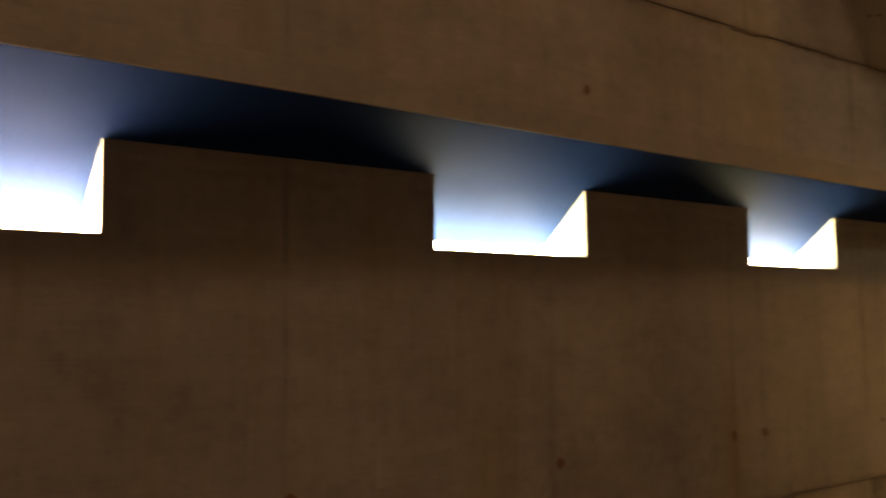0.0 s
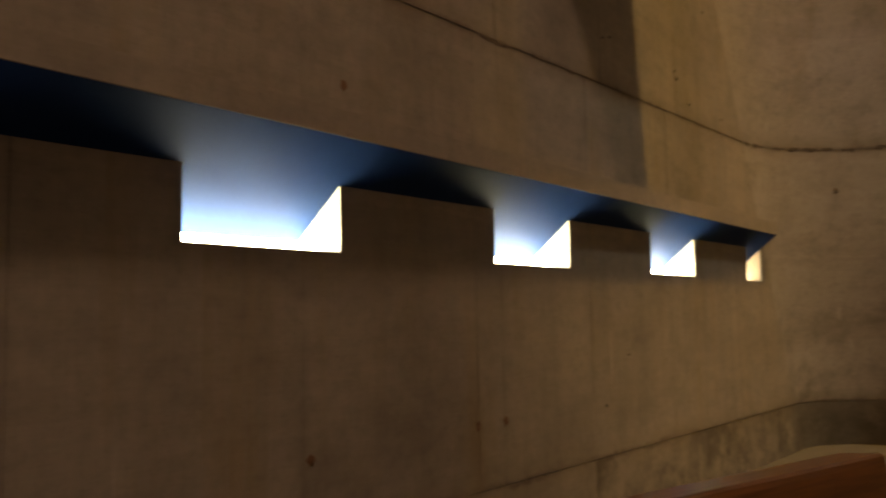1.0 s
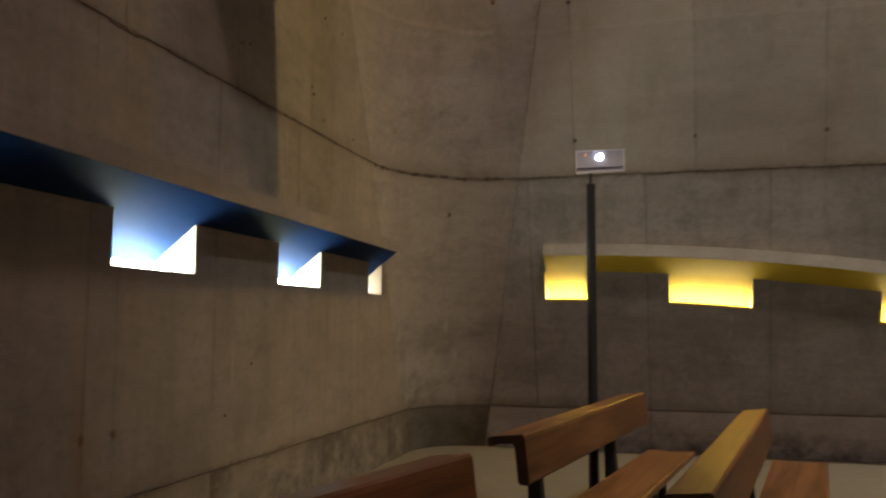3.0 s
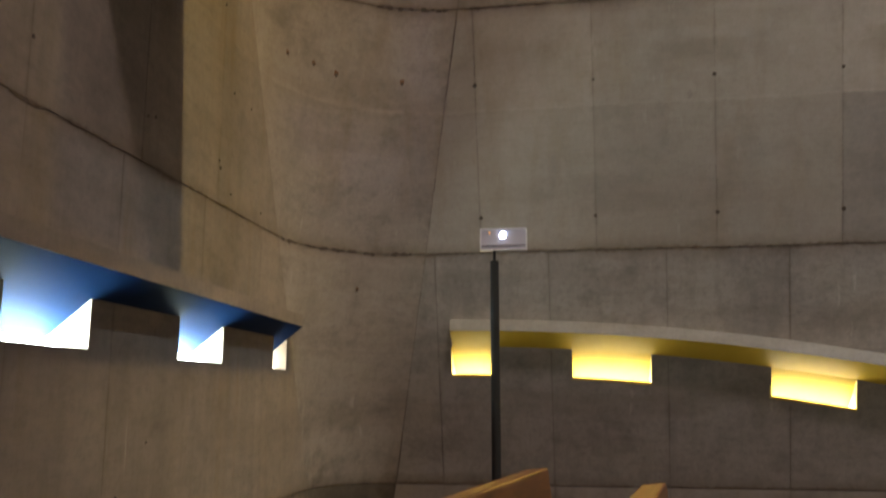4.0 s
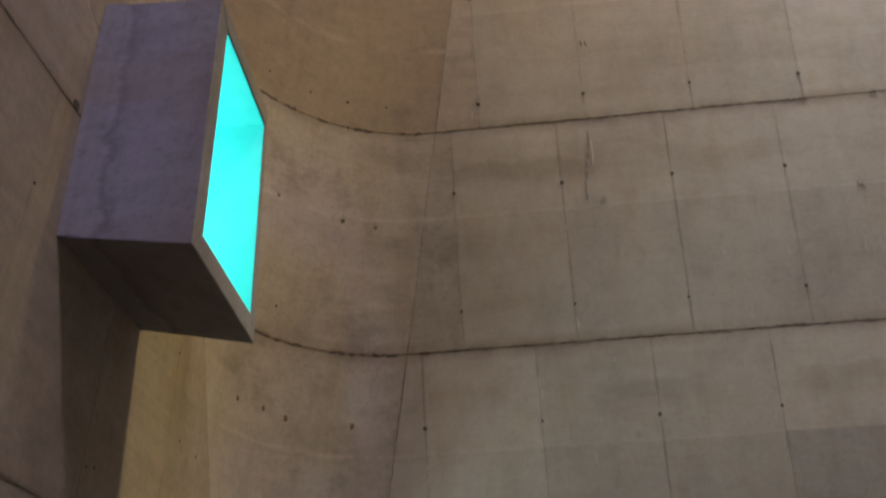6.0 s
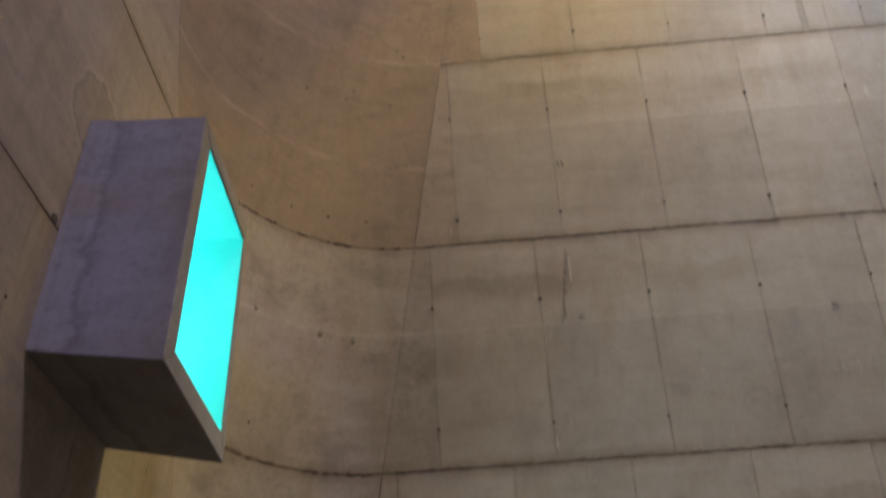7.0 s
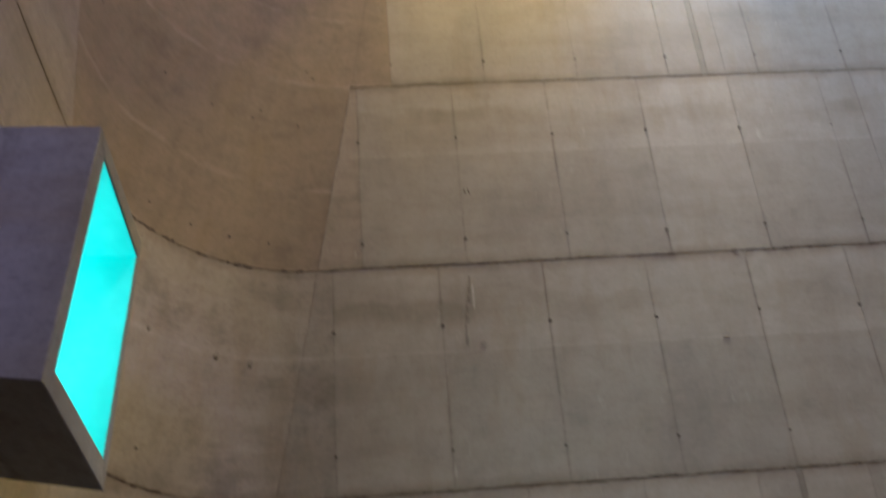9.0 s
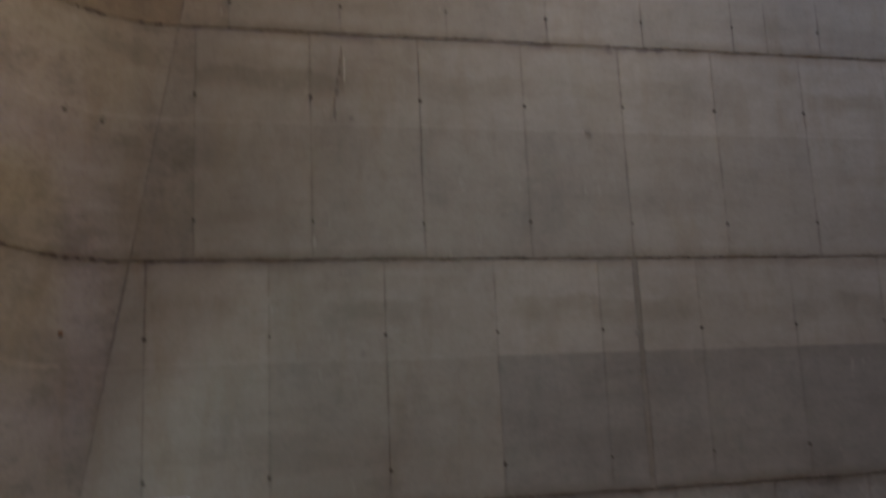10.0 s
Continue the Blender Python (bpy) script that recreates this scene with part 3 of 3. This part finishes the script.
for x in (BACK + 0.02, 0.0, 2.0, 4.0, 6.0, 8.0, LIP_END):
    ly, lz = lip(x)
    body.append([(x, D + 0.02, lz + 0.126), (x, ly, lz + 0.130), (x, ly, lz + 0.004), (x, D + 0.02, SLOT_TOP + 0.010)])
    under.append([(x, ly + 0.004, lz), (x, ly + 0.004, lz + 0.003), (x, D + 0.001, SLOT_TOP + 0.001), (x, D + 0.001, SLOT_TOP - 0.003)])
sweep(bm, body)
shelf = tagged(part("light_shelf", bm, SHELF), "concrete light shelf with a blue painted underside", "light shelf", kind="structure")
bm = bmesh.new()
sweep(bm, under)
part("soffit", bm, BLUE, shelf, "dark blue painted soffit")


def blue_window(a, b, name, glass=DAYLIGHT):
    """A slot: blue ceiling falling outwards, pale jambs and sill, glass at the back."""
    back = D + SLOT_DEPTH
    end = SLOT_TOP - 0.275
    bm = bmesh.new()
    hexa(bm, [(a, D, SLOT_TOP), (b, D, SLOT_TOP), (b, back + 0.03, end), (a, back + 0.03, end)],
         [(a, D, SLOT_TOP + 0.02), (b, D, SLOT_TOP + 0.02), (b, back + 0.03, end + 0.04), (a, back + 0.03, end + 0.04)])
    root = tagged(part(name, bm, BLUE), "deep slot window with a blue sloping ceiling", "window", "blue light slots", "structure")
    for x0, x1 in ((a - 0.02, a + 0.004), (b - 0.004, b + 0.02)):
        bm = bmesh.new()
        hexa(bm, [(x0, D + 0.002, SILL), (x1, D + 0.002, SILL), (x1, back + 0.03, SILL), (x0, back + 0.03, SILL)],
             [(x0, D + 0.002, SLOT_TOP), (x1, D + 0.002, SLOT_TOP), (x1, back + 0.03, end), (x0, back + 0.03, end)])
        part("jamb", bm, WARM_WHITE, root, "warm white plastered jamb")
    bm = bmesh.new()
    box(bm, a, b, D + 0.002, back + 0.03, SILL - 0.02, SILL + 0.004)
    part("window_sill", bm, WHITE, root, "white plastered sill")
    bm = bmesh.new()
    hexa(bm, [(a, back - 0.16, SILL + 0.005), (b, back - 0.16, SILL + 0.005), (b, back + 0.01, end + 0.01), (a, back + 0.01, end + 0.01)],
         [(a, back - 0.14, SILL + 0.005), (b, back - 0.14, SILL + 0.005), (b, back + 0.02, end + 0.01), (a, back + 0.02, end + 0.01)])
    part("pane", bm, glass, root, "bright daylit glass pane")


for i, (a, b) in enumerate(SLOTS_BLUE):
    blue_window(a, b, "window_%d" % (i + 1), DIM_DAY if a > 8 else BRIGHT_DAY if a < 0 else DAYLIGHT)

# ---- yellow light shelf ----
SHELF_OUT, SHELF_H = 0.36, 0.518


def yellow_front(y):
    return far_x(EYE + 0.26) - SHELF_OUT


bm = bmesh.new()
under_bm = bmesh.new()
body, under = [], []
ys = [1.535 - 0.22 * i for i in range(30)]
for y in ys:
    zb = trough_z(y)
    zt = zb + 0.345
    fx = yellow_front(y)
    body.append([(far_x(zb + 0.65) + 0.02, y, zb + 0.65), (fx, y, zb + SHELF_H + 0.140), (fx, y, zb + SHELF_H + 0.004), (far_x(zt) + 0.02, y, zt + 0.010)])
    under.append([(fx + 0.004, y, zb + SHELF_H), (fx + 0.004, y, zb + SHELF_H + 0.003), (far_x(zt) + 0.001, y, zt + 0.001), (far_x(zt) + 0.001, y, zt - 0.003)])
sweep(bm, body)
shelf = tagged(part("light_shelf", bm, SHELF_GREY), "bent concrete light shelf with a yellow painted underside", "light shelf", kind="structure")
sweep(under_bm, under)
part("soffit", under_bm, YELLOW, shelf, "yellow painted soffit")


def yellow_window(a, b, name):
    """A slot of the bent trough: yellow ceiling falling outwards, jambs and sill, a glowing sheet flat on the sill."""
    deep = 0.32
    ceiling, sill, pane = [], [], []
    for i in range(7):
        y = a + (b - a) * i / 6
        zb = trough_z(y)
        xt, xs = far_x(zb + 0.345), far_x(zb) + 0.002
        ceiling.append([(xt, y, zb + 0.345), (xs + deep, y, zb + 0.012), (xs + deep + 0.04, y, zb + 0.012), (xt, y, zb + 0.365)])
        sill.append([(xs, y, zb - 0.02), (xs + 0.05, y, zb - 0.02), (xs + 0.05, y, zb + 0.014), (xs, y, zb + 0.004)])
        # glowing sheet in place of daylight, low enough to hide from the camera
        pane.append([(xs + 0.052, y, zb + 0.003), (xs + deep - 0.01, y, zb + 0.003), (xs + deep - 0.01, y, zb + 0.010), (xs + 0.052, y, zb + 0.010)])
    bm = bmesh.new()
    sweep(bm, ceiling)
    root = tagged(part(name, bm, YELLOW), "deep slot window with a yellow sloping ceiling", "window", "yellow light slots", "structure")
    for piece, sections, material, label in (("window_sill", sill, YELLOW, "yellow painted sill"), ("pane", pane, SOFT_DAY, "bright daylit glass pane")):
        bm = bmesh.new()
        sweep(bm, sections)
        part(piece, bm, material, root, label)
    for y, s in ((a, 1), (b, -1)):
        zb = trough_z(y)
        xs = far_x(zb) + 0.002
        quad = [(xs, zb - 0.01), (xs + deep + 0.03, zb - 0.01), (xs + deep + 0.03, zb + 0.014), (far_x(zb + 0.345) + 0.002, zb + 0.345)]
        bm = bmesh.new()
        hexa(bm, [(x, y - 0.02 * s, z) for x, z in quad], [(x, y + 0.004 * s, z) for x, z in quad])
        part("jamb", bm, CREAM, root, "pale yellow jamb")


for i, (a, b) in enumerate(SLOTS_YELLOW):
    yellow_window(a, b, "window_%d" % (i + 6))

# ---- the light cannon: a tapering concrete box on the side wall, open at the front ----
CF = 2.19                                    # front plane
RIM_OUT = ((4.83, 4.92), (6.33, 4.865), (6.085, 7.25), (4.70, 7.30))     # outer corners of the front, x and z
RIM_IN = ((5.00, 5.10), (6.205, 5.075), (6.05, 7.06), (4.905, 7.13))     # corners of the opening
ROOT = ((4.84, 5.09), (6.31, 5.08), (6.08, 7.36), (4.72, 7.38))          # outer corners at the wall



def cannon_ring(bm, a, b):
    """One wall of the box, between two of its corners, from the front to the wall."""
    yb = D + 0.01
    front = [(RIM_OUT[a][0], CF, RIM_OUT[a][1]), (RIM_OUT[b][0], CF, RIM_OUT[b][1]), (RIM_IN[b][0], CF, RIM_IN[b][1]), (RIM_IN[a][0], CF, RIM_IN[a][1])]
    rear = [(ROOT[a][0], yb, ROOT[a][1]), (ROOT[b][0], yb, ROOT[b][1]), (RIM_IN[b][0], yb, RIM_IN[b][1] + 0.06), (RIM_IN[a][0], yb, RIM_IN[a][1] + 0.06)]
    hexa(bm, front, rear)


bm = bmesh.new()
cannon_ring(bm, 0, 1)
cannon = tagged(part("light_cannon", bevelled(bm, 0.012), SMOOTH), "concrete light box with a glowing turquoise opening", "light box", kind="structure")
for name, a, b in (("side_slab", 1, 2), ("top_slab", 2, 3), ("side_slab", 3, 0)):
    bm = bmesh.new()
    cannon_ring(bm, a, b)
    part(name, bevelled(bm, 0.012), SMOOTH, cannon)
for a, b in ((0, 1), (1, 2), (2, 3), (3, 0)):
    (xa, za), (xb, zb) = RIM_IN[a], RIM_IN[b]
    mx, mz = sum(p[0] for p in RIM_IN) / 4, sum(p[1] for p in RIM_IN) / 4

    def inset(x, z, y, k):
        length = math.hypot(mx - x, mz - z)
        return (x + (mx - x) / length * k, y, z + (mz - z) / length * k + 0.06 * (y - CF) / (D - CF))
    bm = bmesh.new()
    hexa(bm, [inset(xa, za, CF + 0.014, -0.002), inset(xb, zb, CF + 0.014, -0.002), inset(xb, zb, CF + 0.014, 0.012), inset(xa, za, CF + 0.014, 0.012)],
         [inset(xa, za, D - 0.03, -0.002), inset(xb, zb, D - 0.03, -0.002), inset(xb, zb, D - 0.03, 0.012), inset(xa, za, D - 0.03, 0.012)])
    part("lining", bm, TURQUOISE, cannon, "turquoise painted lining")
bm = bmesh.new()
hexa(bm, [(x, D - 0.03, z + 0.06) for x, z in RIM_IN], [(x, D - 0.02, z + 0.06) for x, z in RIM_IN])
part("pane", bm, CANNON_LIGHT, cannon, "bright daylit glass pane")
# uneven mortar fillet between the box and the wall
bm = bmesh.new()
sections = []
for i in range(25):
    k = i / 24
    x, z = ROOT[0][0] + (ROOT[3][0] - ROOT[0][0]) * k, ROOT[0][1] + (ROOT[3][1] - ROOT[0][1]) * k
    w = 0.022 + 0.012 * noise.noise((3.1 * z, 0.4, 0.0)) + random.uniform(-0.003, 0.003)
    h = 0.17 + 0.05 * noise.noise((2.3 * z, 7.0, 0.0)) + random.uniform(-0.012, 0.012)
    sections.append([(x + 0.01, D - h, z), (x - 0.004, D - h, z), (x - 0.55 * w, D - 0.045, z), (x - w, D + 0.01, z), (x + 0.01, D + 0.01, z)])
sweep(bm, sections)
part("collar", bm, SMOOTH, cannon, "rough mortar fillet")

# ---- facing panels of the walls, joint by joint ----
LEFT_SEAMS = [1.40, 1.40, 4.42, 3.30, 2.4, 3.6, 2.8, 2.0, 2.6]
FAR_SEAMS = [0.33, 0.33, 1.14, 0.615, 0.218, -0.30, -0.72, -0.2, -0.9]
EXTRA = {2: [-4.89, -4.96], 4: [-7.24], 5: [-4.97, -5.06, -5.34]}
PANEL = 1.386

for lev, (z0, z1) in enumerate(zip(LEVELS, LEVELS[1:])):
    a0, a1 = z0 + (LINE if lev else 0.0), z1 - LINE
    s0, s1 = (z0 + 0.003 if lev == 1 else a0), (z1 - 0.003 if lev == 0 else a1)     # the lowest joint of the side wall is finer
    start = LEFT_SEAMS[lev] - 7 * PANEL
    seams = sorted([start + PANEL * i for i in range(20)] + ([4.43] if lev == 1 else []))
    seams = [s for s in seams if BACK + 0.3 < s < left_tangent(z1) - 0.25]
    edges = [BACK + 0.001] + seams + [None]
    for e0, e1 in zip(edges, edges[1:]):
        out = random.uniform(-0.0015, 0.001)
        u0 = e0 + 0.0009
        u1 = (lambda z: left_tangent(z) - GAP) if e1 is None else e1 - 0.0009
        bm = bmesh.new()
        wall_cells(bm, left_at, u0, u1, s0, s1, blue_holes if z0 < SILL < z1 else [], out, 0.03)
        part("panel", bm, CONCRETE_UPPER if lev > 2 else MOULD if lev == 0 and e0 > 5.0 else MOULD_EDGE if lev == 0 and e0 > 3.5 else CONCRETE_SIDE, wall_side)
    start = FAR_SEAMS[lev] + 2 * PANEL
    seams = sorted([start - PANEL * i for i in range(16)] + EXTRA.get(lev, []))
    seams = [s for s in seams if SIDE + 0.3 < s < far_tangent(z1) - 0.03]
    edges = [SIDE + 0.001] + seams + [None]
    for e0, e1 in zip(edges, edges[1:]):
        out = random.uniform(-0.0015, 0.001)
        gap = 0.0032 if lev == 1 else GAP
        u0 = e0 + gap
        u1 = (lambda z: far_tangent(z) - 0.003) if e1 is None else e1 - gap
        bm = bmesh.new()
        if lev == 0:
            bm.free()
            for k in range(2):
                # the foot of the wall is laid in two courses
                course = bmesh.new()
                wall_cells(course, far_at, u0, u1, a0 + 0.247 * k, 0.244 if k == 0 else a1, [], out - 0.001 * k, 0.03)
                part("panel", course, MOULD_FAR, wall_far)
            continue
        if lev == 2 and e1 is not None and e1 < -2.4 and e1 - e0 > 0.2:
            # two form boards per panel, the lower one darker
            bm.free()
            mid = z0 + 0.587 * LIFT
            for lo, hi, mat in ((a0, mid - 0.0008, FAR_DARK), (mid + 0.0008, a1, CONCRETE_FAR)):
                board = bmesh.new()
                wall_cells(board, far_at, u0, u1, lo, hi, [], out, 0.03)
                part("panel", board, mat, wall_far)
            continue
        wall_cells(bm, far_at, u0, u1, a0, a1, yellow_holes if z0 < SILL < z1 else [], out, 0.03)
        part("panel", bm, FILLER if e1 is not None and e1 - e0 < 0.2 else FAR_LOW if lev == 1 else CORNER_SHADED if e1 is None and lev > 4 else CORNER_EDGE if e1 is None and lev == 4 else CORNER_MID if e1 is None and lev == 3 else CONCRETE_FAR, wall_far)
    cuts = [0, math.pi / 2] if lev < 6 else [0, 0.95, math.pi / 2]
    for e0, e1 in zip(cuts, cuts[1:]):
        bm = bmesh.new()
        c0 = z0 + (0 if lev == 0 else LINE if lev < 5 else 0.0)
        c1 = z1 - (LINE if lev < 4 else 0.0)
        curved_block(bm, e0, e1, c0, c1, random.uniform(-0.001, 0.001) if lev < 4 else 0.0, 0.03, GAP if len(cuts) == 2 else 0.003, 16 if len(cuts) == 2 else 10, 8)
        part("panel", bm, DAMP if lev == 0 else CORNER_LOW if lev == 1 else CORNER_MID if lev < 4 else CORNER_SHADED, wall_corner)

# ---- tie holes along the seams: raised discs, painted dark for the holes' shade ----
plug_bm = bmesh.new()
tube(plug_bm, 0, 0, -0.004, 0.005, 0.020, 10, 0.015)
plug_mesh = bpy.data.meshes.new("tie_hole")
plug_bm.to_mesh(plug_mesh)
plug_bm.free()
plug_mesh.materials.append(PLUG)


def tie_hole(parent, place, inward, size=1.0):
    ob = new("tie_hole", plug_mesh)
    turn = Vector(inward).to_track_quat("Z", "Y").to_matrix().to_4x4()
    ob.matrix_world = Matrix.Translation(place) @ turn @ Matrix.Diagonal((size, size, 1, 1))
    ob.parent = parent


TIE_ROWS = {1: (0.39,), 2: (0.40, 1.93), 3: (0.45, 1.97), 4: (0.36, 1.90), 5: (0.36, 1.89), 6: (0.40, 1.90)}   # over the joint below
FAR_IN = (-0.963, 0, -0.268)
for lev in range(1, 7):
    z0 = LEVELS[lev]
    for k in range(11):
        y = FAR_SEAMS[lev] + PANEL * (1 - k)
        for up in TIE_ROWS[lev]:
            z = z0 + up
            if lev > 1 and SIDE + 0.5 < y < far_tangent(z) - 0.1:
                tie_hole(wall_far, far_at(y + random.uniform(-0.015, 0.015), z + random.uniform(-0.02, 0.02), -0.001), FAR_IN, random.uniform(0.85, 1.5))
    for k in range(12):
        x = LEFT_SEAMS[lev] + PANEL * (5 - k)
        for up in TIE_ROWS[lev]:
            z = z0 + up
            if lev > 1 and -5 < x < left_tangent(z) - 0.1 and not 4.6 < x < 6.5:
                tie_hole(wall_side, left_at(x + random.uniform(-0.02, 0.02), z, -0.001), (0, -1, 0), random.uniform(0.7, 1.0))

# single holes and scars of the forms
for angle, z, size in ((22, 5.35, 1.0), (35, 5.35, 0.8), (45, 5.31, 1.2), (72, 5.32, 1.1), (55, 2.90, 1.1), (40, 7.82, 1.0), (63, 7.76, 1.5), (74, 7.72, 1.2), (40, 6.53, 1.0),
                       (50, 9.28, 0.9), (62, 9.31, 1.3), (74, 9.32, 1.0), (36, 9.28, 0.9), (37, 11.06, 1.0), (52, 11.03, 0.9), (64, 11.07, 1.0), (66, 11.22, 0.8), (77, 11.10, 1.0), (12, 11.04, 0.8),
                       (77, 12.0, 0.9), (79, 11.90, 1.0), (35, 13.37, 1.0), (45, 13.38, 0.9), (53, 13.37, 0.8), (62, 13.38, 1.0), (70, 13.44, 0.8)):
    a = math.radians(angle)
    tie_hole(wall_corner, corner_at(a, z, -0.002), (-math.sin(a), -math.cos(a), 0), size)
for x, z in ((7.47, 4.49), (7.91, 4.48), (7.49, 3.49), (7.23, 3.68), (8.27, 3.48), (5.86, 3.72), (5.98, 3.75), (5.74, 0.90), (6.13, 1.26)):
    tie_hole(wall_side, left_at(x, z, -0.002), (0, -1, 0), random.uniform(0.6, 0.9))
tie_hole(wall_side, left_at(4.66, 6.196, -0.002), (0, -1, 0), 2.6)


# ---- scars, patches of filler and rust marks on the walls ----
RUST = concrete("rust_mark", (0.10, 0.045, 0.020), (0.19, 0.09, 0.04), joints=False)
PALE = concrete("pale_repair", (0.40, 0.37, 0.33), (0.52, 0.48, 0.43), joints=False)


def scar(parent, at, u, z, wide, high, material, lean=0.0, name="scar"):
    """A thin ragged patch on a wall: wide and high are its full sizes, lean shifts its top sideways."""
    n = 18
    rim = []
    for i in range(n):
        w = 2 * math.pi * i / n
        k = random.uniform(0.62, 1.12)
        dz = 0.5 * high * k * math.sin(w)
        rim.append((u + 0.5 * wide * k * math.cos(w) + lean * dz / high, z + dz))
    bm = bmesh.new()
    front = [bm.verts.new(at(p, q, -0.0045)) for p, q in rim]
    back = [bm.verts.new(at(p, q, 0.004)) for p, q in rim]
    bm.faces.new(front)
    for i in range(n):
        j = (i + 1) % n
        bm.faces.new((front[i], back[i], back[j], front[j]))
    part(name, bm, material, parent)


# the long chipped seam high on the leaning wall
for i in range(7):
    f = i / 6
    scar(wall_far, far_at, -1.16 + 0.10 * f + random.uniform(-0.015, 0.015), EYE + 7.11 - 0.78 * f, random.uniform(0.03, 0.07), random.uniform(0.10, 0.20), FILLER)
scar(wall_far, far_at, -1.20, EYE + 6.90, 0.035, 0.36, PALE)
for y, z, w, h in ((-1.28, 6.26, 0.12, 0.10), (-4.42, 6.20, 0.16, 0.12), (-1.35, 3.44, 0.09, 0.16), (-4.88, 3.59, 0.12, 0.12), (-5.92, 11.16, 0.06, 0.14), (0.22, 7.74, 0.10, 0.10), (-0.42, 0.98, 0.10, 0.06), (-2.77, 0.99, 0.12, 0.06), (-1.68, 0.86, 0.12, 0.07), (-2.98, 0.59, 0.09, 0.05)):
    scar(wall_far, far_at, y, EYE + z, 0.75 * w, 0.75 * h, FAR_DARK)
for angle, z, size, mat in ((22, 5.35, 0.05, RUST), (35, 5.35, 0.05, RUST), (45, 5.31, 0.07, RUST), (72, 5.32, 0.06, RUST), (40, 7.82, 0.07, FILLER), (63, 7.76, 0.09, FILLER), (74, 7.72, 0.09, FILLER), (55, 2.90, 0.05, RUST)):
    scar(wall_corner, corner_at, math.radians(angle), z + 0.01, size / corner_r(z), 1.3 * size, mat)
for dy in (0.0, 0.055):
    scar(wall_far, far_at, -1.22 - dy, 10.02, 0.020, 0.10, CRUMB, 0.03)
for x, z in ((3.07, 1.15), (4.16, -0.70), (4.44, -0.70), (2.83, -0.72), (1.42, -0.72)):
    scar(wall_side, left_at, x, EYE + z, 0.05, 0.06, RUST)

# crumbled edges of the pour joints
for k in (1, 2, 3):
    z = joint(k)
    for i in range(30):
        a = random.uniform(0.05, 1.5)
        scar(wall_corner, corner_at, a, z + random.uniform(-0.012, 0.012), random.uniform(0.03, 0.13) / corner_r(z), random.uniform(0.015, 0.055), CRUMB, name="spall")
    for i in range(56):
        scar(wall_far, far_at, random.uniform(-7.5, far_tangent(z) - 0.1), z + random.uniform(-0.006, 0.006), random.uniform(0.03, 0.13), random.uniform(0.007, 0.017), CRUMB, name="spall")
    for i in range(16 if k == 1 else 40):
        scar(wall_side, left_at, random.uniform(1.5, left_tangent(z) - 0.1), z + random.uniform(-0.008, 0.008), random.uniform(0.04, 0.22), random.uniform(0.010, 0.030), JOINT_BROWN, name="spall")
# chips along the upright edge between corner and leaning wall
for i in range(42):
    z = random.uniform(8.9, 11.7) if i > 29 else random.uniform(4.9, 6.1) if i < 12 else random.uniform(0.6, 1.7) if i < 22 else random.uniform(1.7, 8.7)
    high = random.uniform(0.10, 0.36)
    scar(wall_far, far_at, far_tangent(z) - 0.004 + random.uniform(-0.004, 0.002), z, random.uniform(0.006, 0.014), high, GROUT, -0.181 * high, "spall")
